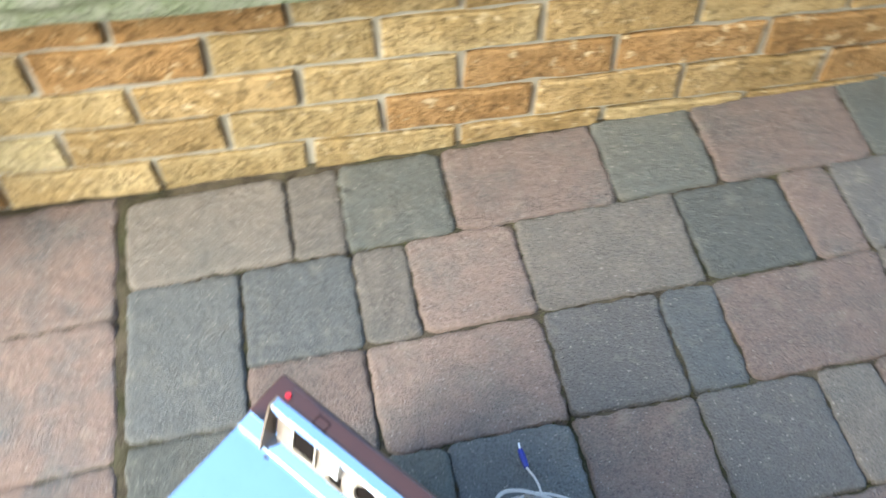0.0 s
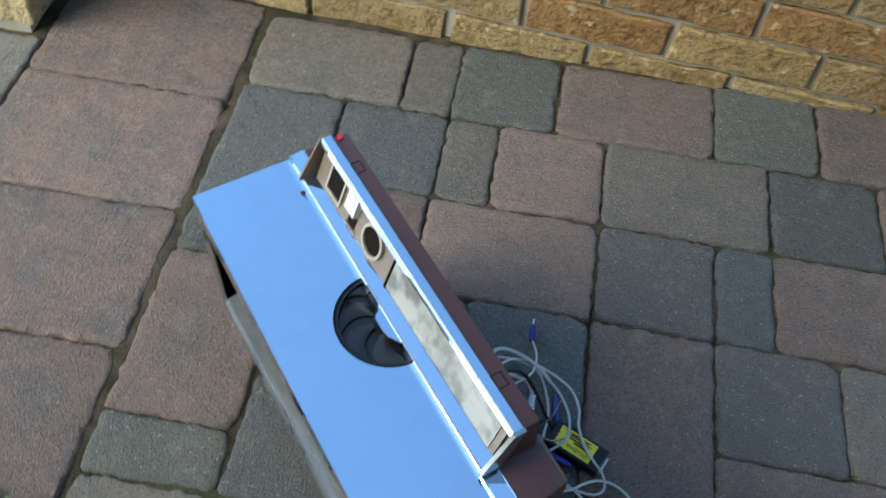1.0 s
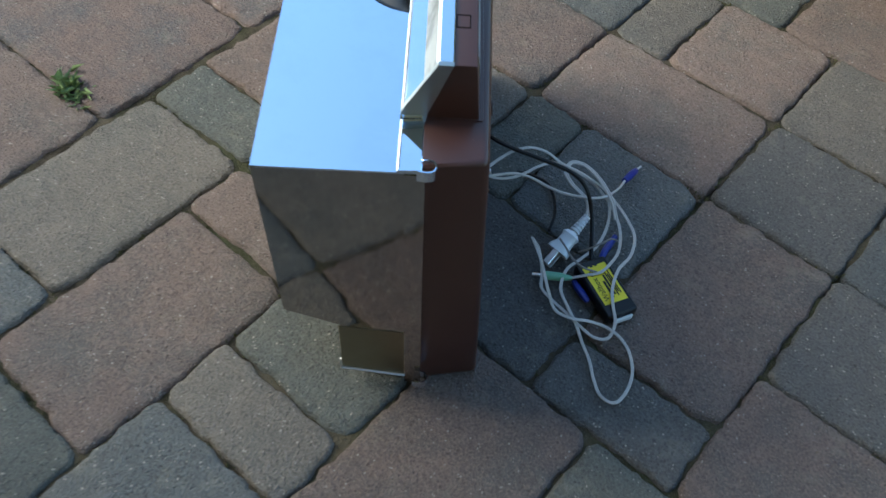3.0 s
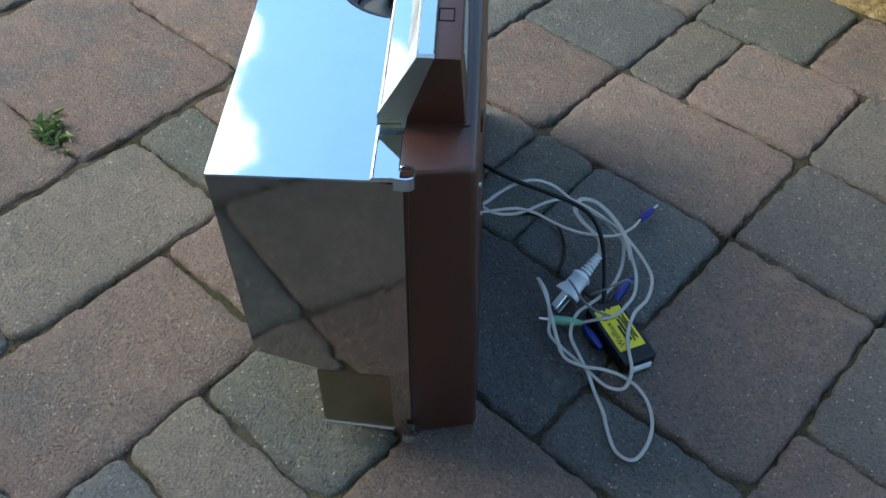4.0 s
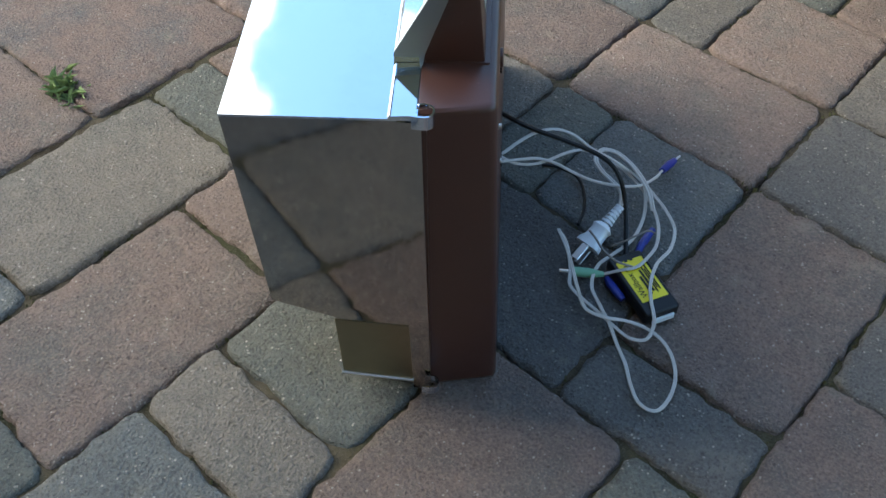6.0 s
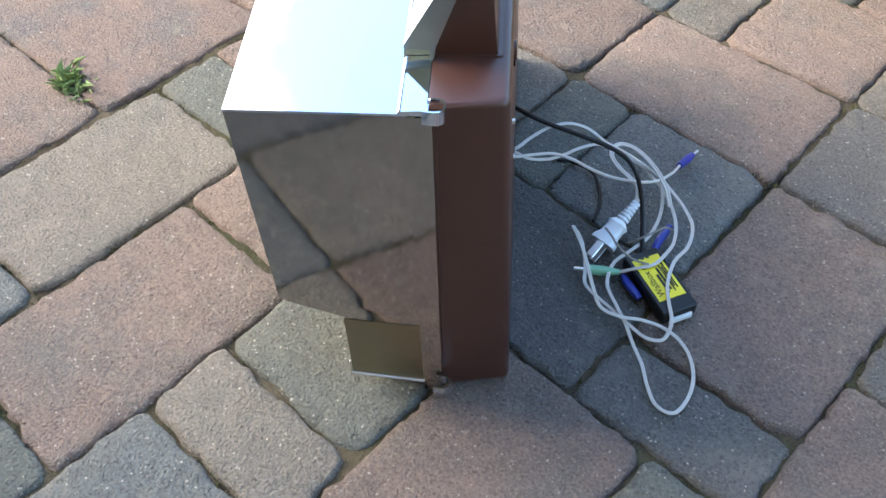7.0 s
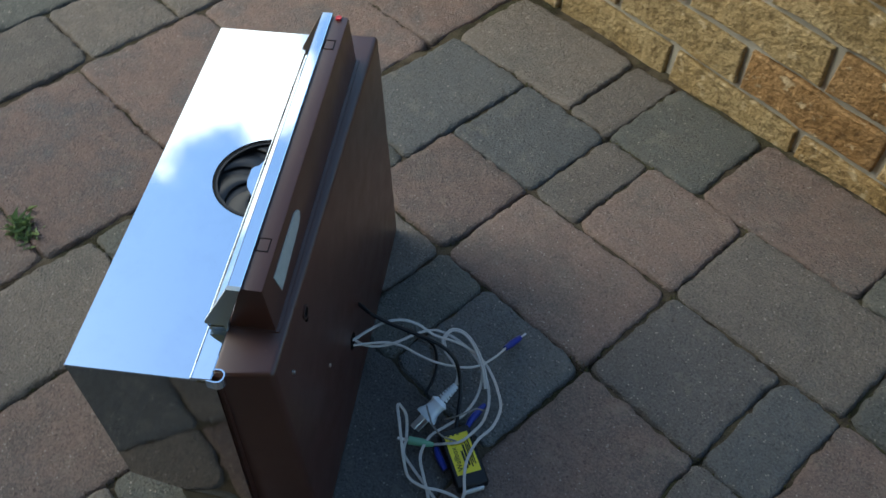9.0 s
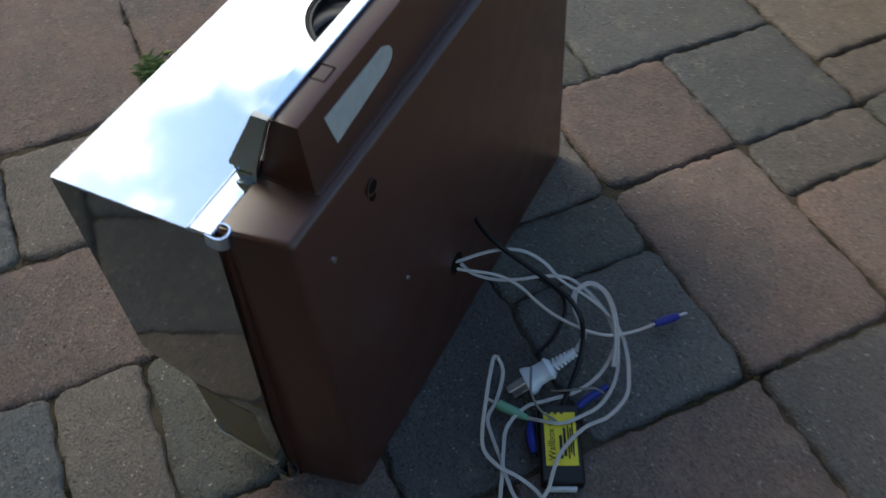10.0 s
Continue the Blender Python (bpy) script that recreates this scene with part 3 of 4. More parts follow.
    vs = [bm.verts.new((*p, 0.0)) for p in lo] + [bm.verts.new((*p, 0.2585)) for p in hi]
    for f in ((3, 2, 1, 0), (4, 5, 6, 7), (0, 1, 5, 4), (1, 2, 6, 5), (2, 3, 7, 6), (3, 0, 4, 7)):
        bm.faces.new([vs[i] for i in f])
    bmesh.ops.bevel(bm, geom=list(bm.edges), offset=0.0045, segments=3, profile=0.55, affect="EDGES")
    housing = part("housing", bm, BROWN, box, "brown enamelled steel back")
    lip = box_bm((0.0985, 0.0020, 0.006), (0.1072, 0.0130, 0.2520))
    bmesh.ops.subdivide_edges(lip, edges=[e for e in lip.edges if abs(e.verts[0].co.z - e.verts[1].co.z) > 0.1], cuts=8)
    part("housing_lip", skew(lip), BROWN, housing)

    def back_x(z):
        return 0.1446 + 0.0102 * (0.2585 - z) / 0.2585

    # keyholes: black discs on the surface stand for the shade inside
    for y in (0.081, 0.289):
        z = 0.2310
        bm = disc_bm((back_x(z) - 0.002, y, z + 0.003), (1, 0, 0.04), 0.0042, 0.0023, 16)
        disc_bm((back_x(z) - 0.002, y, z - 0.005), (1, 0, 0.04), 0.0026, 0.0024, 12, bm)
        part("keyhole", bm, GAP_SHADE, housing, "black disc for the shade in a keyhole slot")
        part("keyhole_rim", disc_bm((back_x(z) - 0.002, y, z + 0.003), (1, 0, 0.04), 0.0056, 0.0026, 18, None, 0.0043), BROWN, housing)
    # no real hole: a black disc stands for its shaded inside
    part("cable_hole", disc_bm((back_x(0.0740) - 0.002, 0.1700, 0.0740), (1, 0, 0.04), 0.0085, 0.0024, 20), GAP_SHADE, housing, "black disc for the shade in a cable hole")
    for y, z in ((0.037, 0.221), (0.105, 0.130), (0.255, 0.205)):
        part("screw", disc_bm((back_x(z) - 0.001, y, z), (1, 0, 0.04), 0.0017, 0.0017, 10), STEEL, housing)
    # bent tabs that hold cover and housing together
    for z, tall, dx, dy in ((0.2515, 0.0085, 0.0, 0.0008), (0.0110, 0.0075, 0.0022, -0.0040)):
        path = [(0.1035, -0.0022), (0.1100, -0.0030), (0.1140, -0.0015), (0.1155, 0.0025), (0.1140, 0.0065), (0.1105, 0.0080), (0.1065, 0.0075)]
        line = spline([(p[0] - 0.0040 + dx, p[1] + dy, 0) for p in path], 3)
        bm = bmesh.new()
        inner = [p + (Vector((0.1065 + dx, 0.0028 + dy, 0)) - p).normalized() * 0.0011 for p in line]
        slab_bm([(p.x, p.y) for p in line] + [(p.x, p.y) for p in inner[::-1]], 2, z, z + tall, 0, bm)
        part("hinge_tab", bm, CHROME, box, "bent chrome tab")

    # control hood on the top
    hood = part("control_hood", slab_bm([(0.1005, 0.2540), (0.1165, 0.3022), (0.1322, 0.3022), (0.1366, 0.2540)], 1, 0.0440, 0.3385, 0.0018), BROWN, box, "brown control hood")
    part("hood_seam", slab_bm([(0.1040, 0.0432), (0.1378, 0.0432), (0.1388, 0.0442), (0.1388, 0.3390), (0.1040, 0.3390)], 2, 0.2570, 0.2596, 0.0008), BROWN, hood)
    n = Vector((-0.036, 0, 0.0135)).normalized()      # the way the panel faces
    foot, head = Vector((0.1035, 0, 0.2640)), Vector((0.1155, 0, 0.3000))

    def on_panel(s, y, out=0.0):
        p = foot.lerp(head, s) + n * out
        return Vector((p.x, y, p.z))

    def panel_plate(name, s0, s1, y0, y1, out0, out1, mat, label=""):
        bm = bmesh.new()
        vs = [bm.verts.new(on_panel(s, y, o)) for o in (out0, out1) for s, y in ((s0, y0), (s1, y0), (s1, y1), (s0, y1))]
        for f in ((3, 2, 1, 0), (4, 5, 6, 7), (0, 1, 5, 4), (1, 2, 6, 5), (2, 3, 7, 6), (3, 0, 4, 7)):
            bm.faces.new([vs[i] for i in f])
        return part(name, bm, mat, hood, label, smooth=False)

    panel_plate("control_panel", -0.05, 1.02, 0.050, 0.335, 0.0015, 0.0028, PANEL, "tan-brown control panel")
    panel_plate("title_window", 0.06, 0.94, 0.056, 0.209, 0.0030, 0.0040, FROST, "clouded grey title strip")
    panel_plate("window_joint", 0.02, 0.98, 0.2105, 0.212, 0.0030, 0.0044, GAP_SHADE)
    # thin black plates on the panel stand for shaded openings
    panel_plate("coin_slot", 0.22, 0.88, 0.295, 0.316, 0.0030, 0.0034, GAP_SHADE, "black plate for the shade in a square opening")
    for s0, s1, y0, y1 in ((0.16, 0.22, 0.293, 0.318), (0.88, 0.94, 0.293, 0.318), (0.22, 0.88, 0.293, 0.295), (0.22, 0.88, 0.316, 0.318)):
        panel_plate("slot_rim", s0, s1, y0, y1, 0.0030, 0.0050, GILT_RIM)
    panel_plate("push_button", 0.50, 0.94, 0.268, 0.283, 0.0030, 0.0085, CREAM, "white push button")
    panel_plate("small_opening", 0.12, 0.42, 0.268, 0.279, 0.0030, 0.0036, GAP_SHADE)
    panel_plate("slot_rim", 0.08, 0.11, 0.265, 0.282, 0.0030, 0.0050, GILT_RIM)
    c = on_panel(0.52, 0.241, 0.0030)
    # flat black disc in place of the dial's shaded hollow
    part("dial_hole", disc_bm(c, n, 0.0125, 0.0006, 28), GAP_SHADE, hood, "black disc for the shade in a round opening")
    part("dial_rim", disc_bm(c, n, 0.0148, 0.0030, 32, None, 0.0122), GILT_RIM, hood, "cream round rim")
    part("top_band", box_bm((0.1092, 0.0408, 0.3024), (0.1180, 0.341, 0.3046), 0.0005, 1), CHROME, hood, "narrow chrome top band", smooth=False)
    part("band_drop", strip_bm([(0.1094, 0.3026), (0.1088, 0.2996)], 0.0410, 0.341, 0.0010), CHROME, hood, smooth=False)
    for a, b, plate in ((0.0405, 0.0440, DULL), (0.3390, 0.3410, PANEL)):
        part("hood_end", slab_bm([(0.0872, 0.2640), (0.0876, 0.2668), (0.1090, 0.3048), (0.1182, 0.3048), (0.1040, 0.2660), (0.1030, 0.2585), (0.1012, 0.2585), (0.1008, 0.2640)], 1, a, b), plate, hood, "dull metal hood end", smooth=False)
    part("lamp", disc_bm((0.1240, 0.3350, 0.3005), (0, 0, 1), 0.0026, 0.0032, 14), RED, hood, "small red lamp")
    for y in (0.083, 0.300):
        bm = bmesh.new()
        for a, b in (((0.1145, y - 0.006), (0.1152, y + 0.006)), ((0.1228, y - 0.006), (0.1235, y + 0.006)), ((0.1145, y - 0.006), (0.1235, y - 0.0053)), ((0.1145, y + 0.0053), (0.1235, y + 0.006))):
            box_bm((a[0] + 0.0042, a[1], 0.3020), (b[0] + 0.0042, b[1], 0.3025), 0, 1, bm)
        part("button_outline", bm, GAP_SHADE, hood, smooth=False)
    tape = [(0.0645, 0.2915), (0.0700, 0.2715), (0.125, 0.2765), (0.1310, 0.2790), (0.1335, 0.2830), (0.1310, 0.2875), (0.124, 0.2915)]

    def lean(p):
        return (0.3022 - p[1]) * 0.0913

    part("tape_label", slab_bm(tape, 0, 0.1319, 0.1328, 0, None, lean), TAPE, hood, "grey clouded tape strip", smooth=False)

    # black wheel in the opening
    cx, cy, zw = 0.092, 0.189, 0.2505
    wheel = part("selector_wheel", disc_bm((cx, cy, zw - 0.004), (0, 0, 1), 0.0475, 0.003, 48), FANBLACK, box, "black wheel with curved vanes")
    bm = bmesh.new()
    for i in range(110):
        a = 2 * math.pi * i / 110
        disc_bm((cx + 0.0427 * math.cos(a), cy + 0.0427 * math.sin(a), zw - 0.001), (0, 0, 1), 0.0009, 0.0058, 5, bm)
    part("toothed_rim", bm, BLACK, wheel)
    part("wheel_rim", disc_bm((cx, cy, zw - 0.001), (0, 0, 1), 0.0420, 0.0052, 56, None, 0.0400), FANBLACK, wheel)
    for i in range(7):
        a0 = 2 * math.pi * i / 7 + 0.35
        bm = bmesh.new()
        strips = []
        for q in range(10):
            f = q / 9
            r, a = 0.011 + 0.0285 * f, a0 + 0.45 * f * f
            w = 0.20 + 0.22 * f
            strips.append([bm.verts.new((cx + r * math.cos(a + w * e), cy + r * math.sin(a + w * e), zw + h * (0.5 + 0.5 * f))) for e, h in ((-1.0, -0.0012), (-0.6, -0.0002), (-0.2, 0.0010), (0.3, 0.0020), (0.75, 0.0022), (0.93, 0.0014), (1.0, -0.0010))])
        for p, q in zip(strips, strips[1:]):
            for e in range(6):
                bm.faces.new((p[e], p[e + 1], q[e + 1], q[e]))
        part("vane", bm, FANBLACK, wheel)
    part("hub", disc_bm((cx, cy, zw - 0.001), (0, 0, 1), 0.0125, 0.0055, 24), BLACK, wheel)
    # the hood stands a little askew
    for ob in [hood] + hood.children_recursive:
        for v in ob.data.vertices:
            v.co.x -= 0.007 * (v.co.y - 0.045)
    # the top rises slightly towards the far end
    seen = set()
    for ob in box.children_recursive:
        if ob.data and ob.data.name not in seen:
            seen.add(ob.data.name)
            for v in ob.data.vertices:
                v.co.z *= 1 + 0.095 * v.co.y
    return box


# ---- cables and the adapter ----
def cord(name, pts, r, mat, label, category, twin=False):
    line = spline(pts)
    bm = twin_bm(line, r) if twin else tube_bm(line, r)
    ob = new(name, mesh_of(name, bm, mat))
    return tagged(ob, label, category)


def build_cables():
    z = 0.0030
    # out of the box, round over the adapter, and up into a standing bight
    cord("speaker_wire", [(-0.1460, -0.1900, 0.0740), (-0.1360, -0.1830, 0.0775), (-0.1330, -0.1680, 0.0805), (-0.1290, -0.1510, 0.0820), (-0.1210, -0.1360, 0.0810), (-0.1100, -0.1250, 0.0745), (-0.0980, -0.1160, 0.0620), (-0.0890, -0.0990, 0.0450), (-0.0790, -0.0870, 0.0310),
         (-0.0650, -0.0820, 0.0220), (-0.0490, -0.0850, 0.0180), (-0.0310, -0.0940, 0.0180), (-0.0160, -0.1050, 0.0165), (-0.0070, -0.1250, 0.0170), (-0.0060, -0.1450, 0.0175), (0.0020, -0.1660, 0.0180), (0.0120, -0.1790, 0.0165), (0.0230, -0.1900, 0.0120),
         (0.0260, -0.2030, 0.0070), (0.0160, -0.2100, 0.0060), (0.0010, -0.2090, 0.0060), (-0.0150, -0.2065, 0.0065), (-0.0320, -0.2040, 0.0060), (-0.0470, -0.2005, 0.0070), (-0.0560, -0.1890, 0.0100), (-0.0700, -0.1770, 0.0190), (-0.0790, -0.1775, 0.0290)],
         0.00074, WHITE_CORD, "white twin speaker wire in a loose tangle", "cable", True)
    # from the bight through the long loop and back to the bundle
    cord("speaker_wire", [(-0.0790, -0.1775, 0.0290), (-0.0745, -0.1830, 0.0350), (-0.0590, -0.1940, 0.0365), (-0.0460, -0.2030, 0.0310), (-0.0340, -0.2110, 0.0240), (-0.0220, -0.2160, 0.0150), (-0.0070, -0.2120, 0.0130), (0.0050, -0.2025, 0.0105), (0.0190, -0.1950, 0.0070), (0.0340, -0.1940, 0.0040),
         (0.0480, -0.2010, z), (0.0600, -0.2150, z), (0.0660, -0.2320, z), (0.0650, -0.2470, z), (0.0530, -0.2500, z), (0.0390, -0.2410, z), (0.0260, -0.2290, z), (0.0120, -0.2200, 0.0040), (-0.0020, -0.2115, 0.0090),
         (-0.0170, -0.2030, 0.0100), (-0.0330, -0.1920, 0.0100), (-0.0415, -0.1730, 0.0105), (-0.0395, -0.1550, 0.0110), (-0.0375, -0.1330, 0.0105), (-0.0420, -0.1120, 0.0120), (-0.0500, -0.0970, 0.0190), (-0.0620, -0.0850, 0.0240)],
         0.00074, WHITE_CORD, "white twin speaker wire in a long loop", "cable", True)
    cord("speaker_wire", [(-0.1480, -0.1880, 0.0730), (-0.1400, -0.1790, 0.0690), (-0.1310, -0.1720, 0.0630), (-0.1240, -0.1570, 0.0560), (-0.1210, -0.1390, 0.0500), (-0.1200, -0.1190, 0.0440), (-0.1150, -0.1020, 0.0395), (-0.1060, -0.0930, 0.0345), (-0.0940, -0.0870, 0.0290),
         (-0.0800, -0.0845, 0.0250), (-0.0660, -0.0860, 0.0210), (-0.0530, -0.0900, 0.0180), (-0.0400, -0.0975, 0.0150), (-0.0280, -0.1090, 0.0130), (-0.0190, -0.1250, 0.0130), (-0.0155, -0.1410, 0.0165), (-0.0160, -0.1570, 0.0165), (-0.0240, -0.1680, 0.0150), (-0.0340, -0.1750, 0.0085)],
         0.00074, WHITE_CORD, "white twin speaker wire ending in a green plug", "cable", True)
    jack = thing("audio_plug", pose(0, 0, 0), "pale green audio jack plug on a white wire", "plug")
    a, b = Vector((-0.0335, -0.1750, 0.0085)), Vector((-0.0530, -0.1890, 0.0085))
    part("sleeve", tube_bm([a.lerp(b, i / 8) for i in range(9)], lambda t: 0.0020 + 0.0019 * min(1, 2.2 * t), 12), GREEN, jack)
    part("tip", tube_bm([b.lerp(b + (b - a) * 0.45, i / 3) for i in range(4)], 0.0014, 8), STEEL, jack, "steel jack tip")
    wire = cord("crimped_wire", [(-0.1450, -0.1900, 0.0700), (-0.1360, -0.1830, 0.0690), (-0.1290, -0.1690, 0.0660), (-0.1210, -0.1550, 0.0625), (-0.1110, -0.1440, 0.0560), (-0.0980, -0.1365, 0.0490), (-0.0860, -0.1285, 0.0430), (-0.0745, -0.1180, 0.0380), (-0.0645, -0.1065, 0.0340), (-0.0590, -0.0920, 0.0290), (-0.0585, -0.0720, 0.0230), (-0.0640, -0.0500, 0.0120)],
                0.0012, WHITE_CORD, "white wire with a blue crimp connector", "cable")
    a, b = Vector((-0.0640, -0.0500, 0.0120)), Vector((-0.0655, -0.0270, 0.0070))
    part("crimp_sleeve", tube_bm([a.lerp(b, i / 8) for i in range(9)], lambda t: 0.0027 + 0.0009 * math.sin(3.1 * t), 12), BLUE, wire, "blue crimp sleeve")
    part("crimp_tip", tube_bm([b, b + Vector((0.0002, 0.004, 0)), b + Vector((0.0004, 0.008, 0))], 0.0011, 8), STEEL, wire, "bright metal tip")
    # mains lead and its moulded plug, which leans on the ground by its blades
    mains = cord("mains_lead", [(-0.0575, -0.1240, 0.0300), (-0.0650, -0.1140, 0.0335), (-0.0770, -0.1100, 0.0345), (-0.0880, -0.1085, 0.0365), (-0.1005, -0.1010, 0.0370), (-0.1045, -0.0865, 0.0355), (-0.0960, -0.0795, 0.0340), (-0.0840, -0.0795, 0.0325), (-0.0720, -0.0830, 0.0315), (-0.0600, -0.0885, 0.0300), (-0.0500, -0.0940, 0.0270), (-0.0400, -0.1010, 0.0190)],
                 0.0011, WHITE_CORD, "white mains lead with a two-blade plug", "cable", True)
    a, b = Vector((-0.0575, -0.1245, 0.0295)), Vector((-0.0585, -0.1420, 0.0208))
    axis = (b - a).normalized()
    for i in range(6):
        part("strain_ring", disc_bm(a + axis * (0.0032 * i), axis, 0.0036 + 0.0003 * i, 0.0019, 14), PLUG, mains)
    part("strain_core", tube_bm([a, a.lerp(b, 0.5), b], 0.0026, 10), PLUG, mains)
    c, d = b, b + axis * 0.0225
    bm = bmesh.new()
    side = axis.cross(Vector((0, 0, 1))).normalized()
    up = side.cross(axis)
    rings = []
    for f, w, h in ((0, 0.0050, 0.0045), (0.15, 0.0085, 0.0068), (0.28, 0.0072, 0.0060), (0.62, 0.0075, 0.0060), (0.85, 0.0105, 0.0068), (1.0, 0.0108, 0.0070)):
        p = c.lerp(d, f)
        rings.append([bm.verts.new(p + side * w * math.copysign(abs(math.cos(t)) ** 0.6, math.cos(t)) + up * h * math.copysign(abs(math.sin(t)) ** 0.6, math.sin(t))) for t in (2 * math.pi * s / 16 for s in range(16))])
    for ra, rb in zip(rings, rings[1:]):
        for s in range(16):
            bm.faces.new((ra[s], ra[(s + 1) % 16], rb[(s + 1) % 16], rb[s]))
    bm.faces.new(rings[0][::-1]), bm.faces.new(rings[-1])
    part("plug_body", bm, PLUG, mains, "moulded white plug body")
    for s in (-1, 1):
        bm = box_bm((-0.0032, -0.0008, 0), (0.0032, 0.0008, 0.0150), 0.0006, 1)
        turned = Matrix((side, axis.cross(side), axis)).transposed().to_4x4()
        bm.transform(Matrix.Translation(d + side.cross(axis) * 0.0052 * s) @ turned)
        part("blade", bm, STEEL, mains, "flat steel blade")
    cord("power_cord", [(-0.1800, -0.1580, 0.0880), (-0.1600, -0.1575, 0.0890), (-0.1420, -0.1565, 0.0890), (-0.1280, -0.1510, 0.0855), (-0.1150, -0.1435, 0.0815), (-0.1030, -0.1350, 0.0760), (-0.0910, -0.1260, 0.0695), (-0.0790, -0.1185, 0.0610), (-0.0690, -0.1150, 0.0490), (-0.0595, -0.1180, 0.0355), (-0.0500, -0.1260, 0.0240), (-0.0400, -0.1380, 0.0150), (-0.0310, -0.1490, 0.0090)],
         0.0019, BLACK, "black cord from the wall box to the adapter", "cable")
    cord("power_cord", [(-0.150, -0.106, z), (-0.1400, -0.1000, z), (-0.1200, -0.0970, z), (-0.1040, -0.1070, z), (-0.0910, -0.1230, z), (-0.0830, -0.1420, z)],
         0.0015, BLACK, "thin black cord lying on the pavers", "cable")
    cord("bare_wire", [(-0.0620, -0.1580, 0.0240), (-0.0520, -0.1640, 0.0270), (-0.0410, -0.1690, 0.0260), (-0.0290, -0.1680, 0.0220), (-0.0190, -0.1600, 0.0165)],
         0.0009, GREYWIRE, "thin grey wire beside the plug", "cable")
    cord("bare_wire", [(-0.0450, -0.1500, 0.0120), (-0.0390, -0.1460, 0.0180), (-0.0330, -0.1380, 0.0230), (-0.0290, -0.1250, 0.0220), (-0.0250, -0.1180, 0.0160)],
         0.0008, GREYWIRE, "thin grey wire beside the plug", "cable")

    # adapter: a black box with a yellow label
    ad = thing("audio_adapter", pose(-0.0055, -0.1640, 0, 0, 0, -25), "small black adapter box with a yellow printed label", "adapter")
    L, W, H = 0.0540, 0.0300, 0.0140
    part("case", box_bm((-L / 2 - 0.003, -W / 2, 0.0015), (L / 2 + 0.004, W / 2, H), 0.0032, 3), BLACK, ad, "glossy black plastic case")
    part("end_connector", box_bm((L / 2 + 0.0042, -0.0095, 0.003), (L / 2 + 0.0065, 0.0095, 0.0085), 0.0006, 1), CREAM, ad, "white socket edge")
    label = part("printed_label", box_bm((-0.0225, -0.0112, H), (0.0190, 0.0112, H + 0.0004)), YELLOW, ad, "yellow paper label", smooth=False)
    text = bpy.data.curves.new("print", "FONT")
    text.body, text.size, text.align_x, text.align_y = "Wallbox to", 0.0072, "CENTER", "CENTER"
    holder = bpy.data.objects.new("print", text)
    me = bpy.data.meshes.new_from_object(holder)
    bpy.data.objects.remove(holder)
    me.materials.clear()
    me.materials.append(INK)
    words = new("lettering", me)
    words.parent = label
    words.matrix_local = pose(-0.0012, -0.0064, H + 0.0007, 0, 0, 180)
    for y, x0, x1, t in ((-0.0002, -0.004, 0.014, 0.0010), (0.0026, -0.010, 0.012, 0.0009), (0.0052, -0.012, 0.014, 0.0005), (0.0068, -0.010, 0.010, 0.0005), (0.0084, -0.014, 0.012, 0.0005)):
        part("print_bar", box_bm((x0, y - t, H + 0.0006), (x1, y + t, H + 0.0008)), INK, label, smooth=False)
    for i in range(3):
        part("print_bar", box_bm((-0.0225, -0.0085 + 0.0045 * i, H + 0.0006), (-0.0210, -0.0060 + 0.0045 * i, H + 0.0008)), INK, label, smooth=False)
    for pts, txt in (([(-0.0320, -0.1100, 0.010), (-0.0312, -0.119, 0.008), (-0.0300, -0.129, 0.007), (-0.0275, -0.138, 0.006)], "blue crimp terminal beside the adapter"),
                     ([(-0.031, -0.174, 0.005), (-0.024, -0.178, 0.006), (-0.016, -0.181, 0.006), (-0.009, -0.183, 0.005)], "blue crimp terminal under the adapter")):
        cord("crimp_terminal", pts, lambda t: 0.0024 + 0.0010 * math.sin(3.1 * t), BLUE, txt, "connector", False)


def build_weed(x, y, size, seed, count):
    """A tuft of small leaves growing out of a joint."""
    rnd = random.Random(seed)
    bm = bmesh.new()
    for _ in range(count):
        a, lean, ln = rnd.uniform(0, 6.283), rnd.uniform(0.2, 1.1), size * rnd.uniform(0.5, 1.1)
        base = Vector((x + rnd.gauss(0, size * 0.35), y + rnd.gauss(0, size * 0.30), -0.006))
        d = Vector((math.cos(a) * lean, math.sin(a) * lean, 1)).normalized()
        s = d.cross(Vector((0, 0, 1))).normalized() * size * rnd.uniform(0.06, 0.14)
        pts = [base, base + d * ln * 0.5 + s, base + d * ln * 0.55 - s, base + d * ln + Vector((math.cos(a), math.sin(a), -0.6)) * ln * 0.3]
        v = [bm.verts.new(p) for p in pts]
        bm.faces.new((v[0], v[1], v[3])), bm.faces.new((v[0], v[3], v[2]))
    me = bpy.data.meshes.new("weed")
    bm.to_mesh(me)
    bm.free()
    me.materials.append(LEAF)
    ob = new("weed", me)
    return tagged(ob, "small green weed growing from a paver joint", "weed")


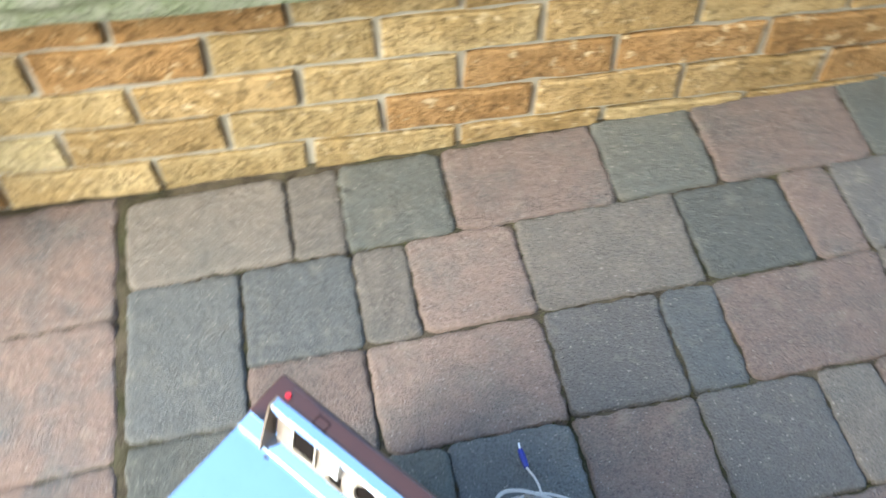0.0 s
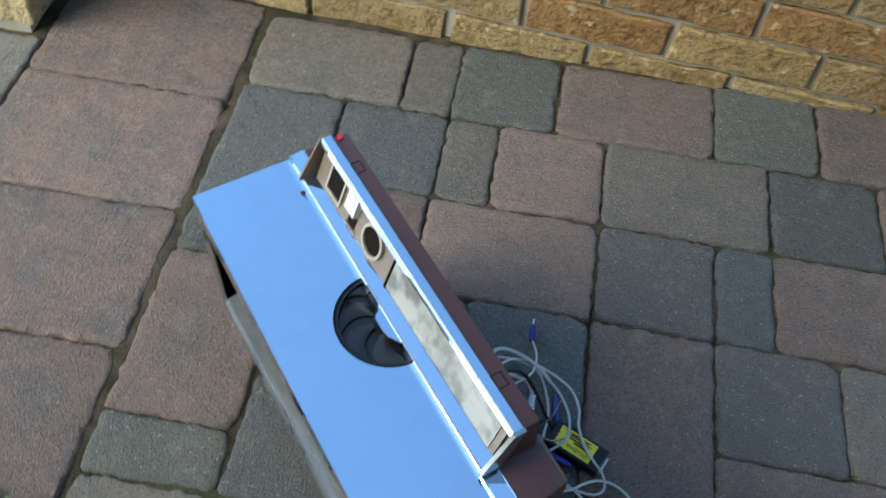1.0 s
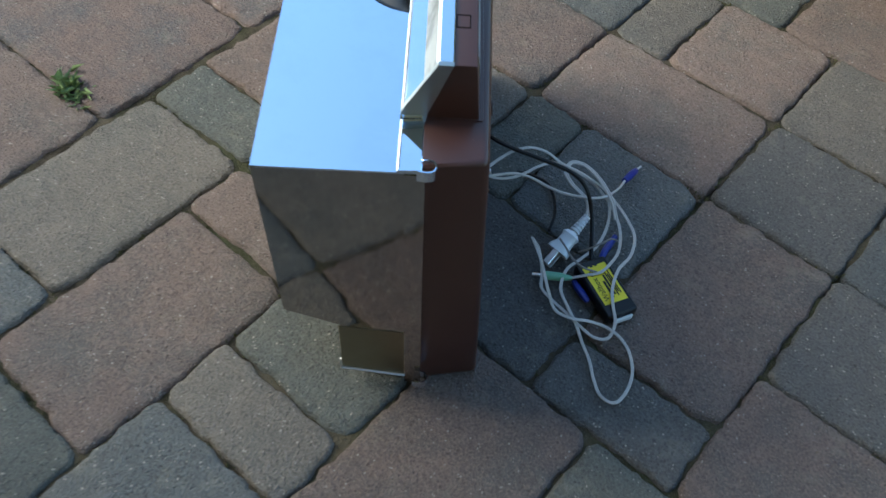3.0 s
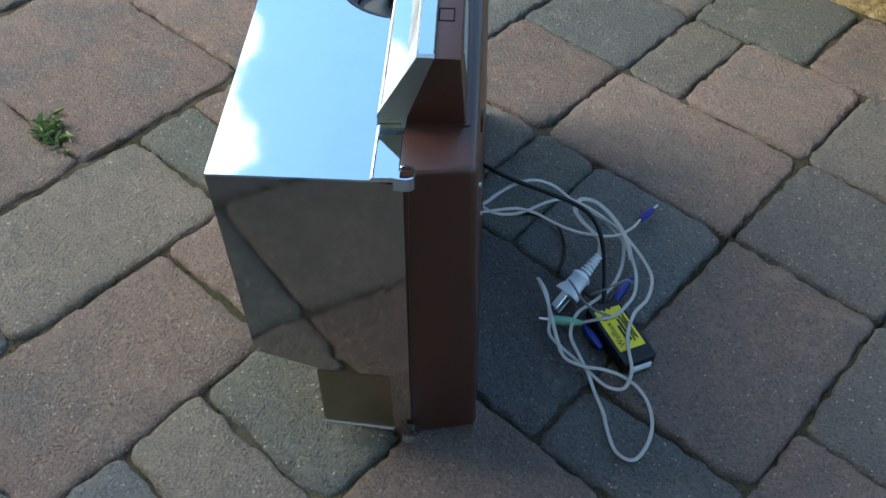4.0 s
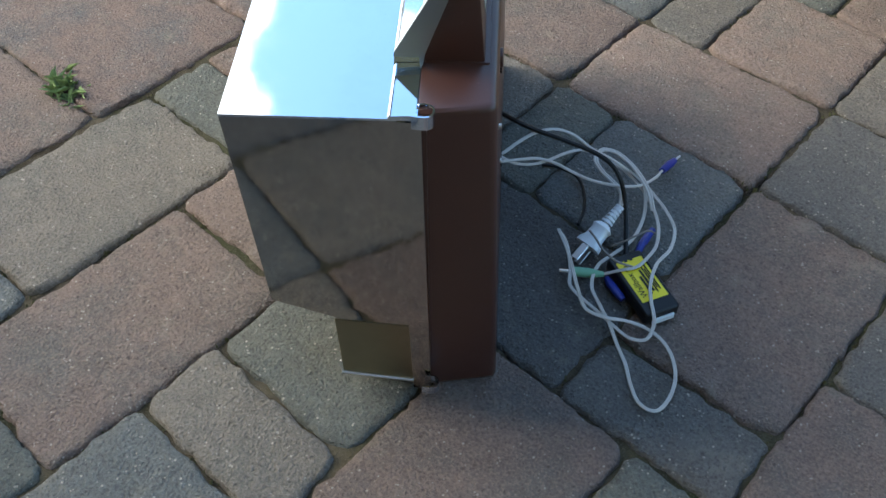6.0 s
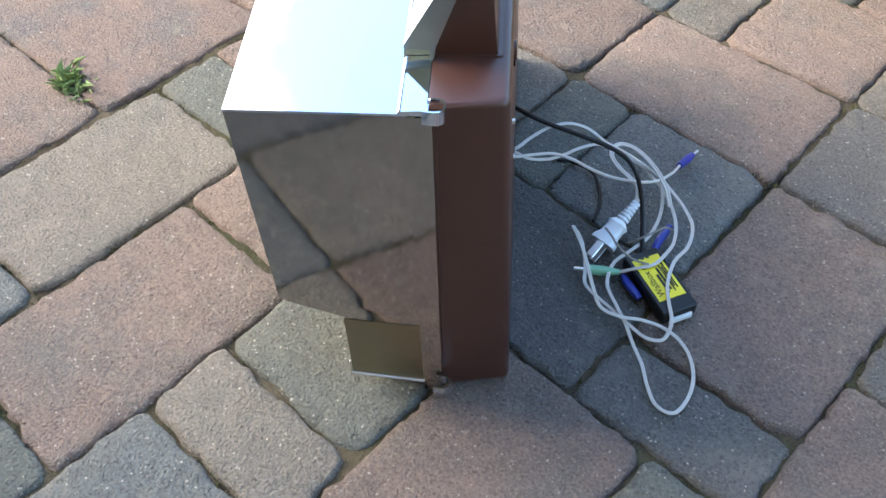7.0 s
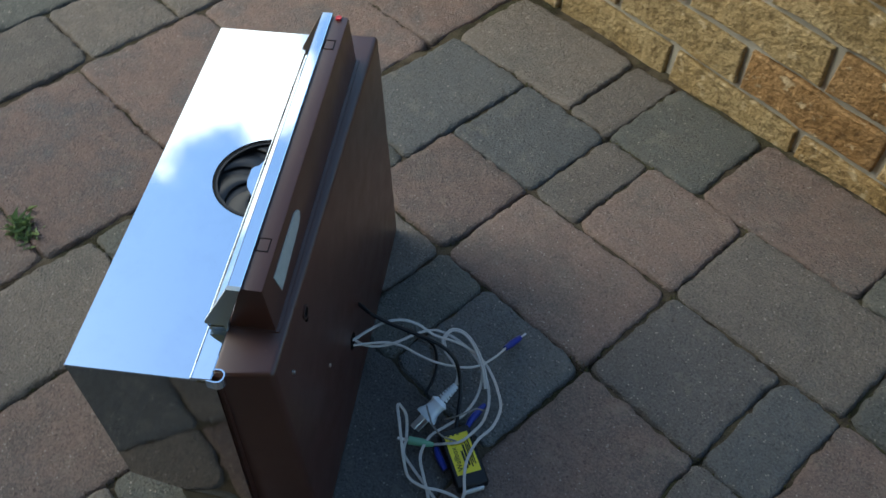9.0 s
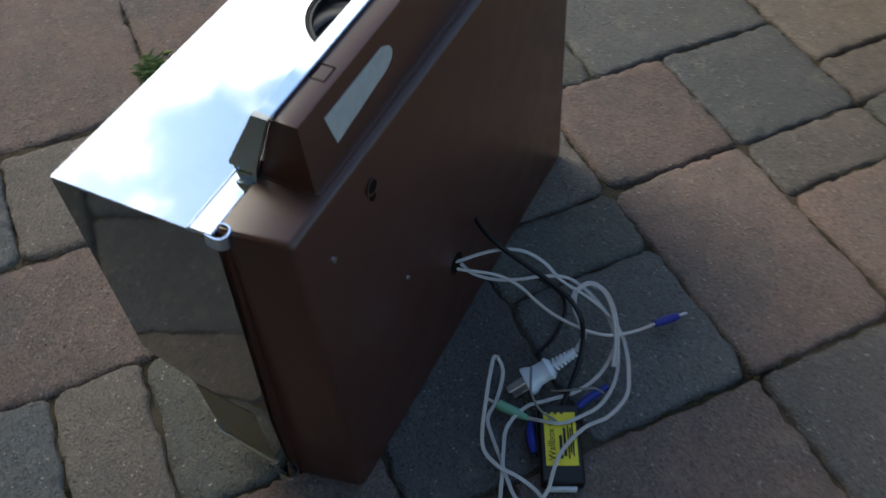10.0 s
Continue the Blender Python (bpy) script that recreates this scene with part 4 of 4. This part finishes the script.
def build_moss():
    """Crumbs of moss and grit along the joints, on the module lines."""
    rnd = random.Random(21)
    verts, faces = [], []
    for _ in range(9000):
        i, j = rnd.randint(-7, 9), rnd.randint(-11, 6)
        x, y = i * CELL, j * CELL
        if rnd.random() < 0.5:
            x, y = x + rnd.gauss(0, 0.0022), y + rnd.uniform(0, CELL)
        else:
            x, y = x + rnd.uniform(0, CELL), y + rnd.gauss(0, 0.0022)
        if noise.noise((x * 9, y * 9, 4)) < -0.05:
            continue
        s, z = rnd.uniform(0.0006, 0.0019), -0.0066 + rnd.uniform(0, 0.0025)
        b = len(verts)
        for k in range(4):
            a = 1.57 * k + rnd.random()
            verts.append((x + s * math.cos(a), y + s * math.sin(a), z - 0.001))
        verts.append((x, y, z + s * rnd.uniform(0.6, 1.6)))
        faces += [(b, b + 1, b + 4), (b + 1, b + 2, b + 4), (b + 2, b + 3, b + 4), (b + 3, b, b + 4)]
    me = bpy.data.meshes.new("joint_moss")
    me.from_pydata(verts, [], faces)
    me.materials.append(MOSS)
    return tagged(new("joint_moss", me), "crumbs of moss and grit in the joints", "moss", kind="stuff")


TURN = -1.72
build_wallbox()
build_cables()
build_weed(-0.5575, -0.3290, 0.024, 4, 60)
build_weed(-0.535, -0.338, 0.016, 8, 30)
build_moss()
build_coping("coping_north", (0, 0.4245, 0), TURN, -0.80, 2.42, "mossy grey-green stone coping on the brick wall")
build_coping("coping_west", (0, 0.300, 0), 0.0, -2.67, -0.775, "mossy grey-green stone coping on the brick wall")
# unseen plain wall added behind the camera to block light from the south
south_blocker = new("wall_south", mesh_of("wall_south", box_bm((-1.42, -1.50, -0.02), (3.6, -1.30, 3.2)), BRICK[0], False))
tagged(south_blocker, "unseen plain buff brick wall added to block light", "wall", kind="structure")
build_wall("wall_north", (0, 0.4245, 0), TURN, 3.2, -0.79, -0.06, "low wall of rough buff-yellow bricks")
# pier and west wall: mostly the pale tone, which holds their stronger light
build_wall("wall_return", (-0.785, 0, 0.039), 90.0, 0.055, 0.3985, -0.09, "short return of rough pale yellow bricks, brighter light put into their tone", first_joint=0.46, slope=0.0, mix=(0, 2, 0, 6))
build_wall("wall_west", (0, 0.303, 0), 0.0, 1.863, -2.65, -0.06, "low wall of rough pale yellow bricks, brighter light put into their tone, corner return", first_joint=-0.787, mix=(1, 2, 0, 6))
build_paving()
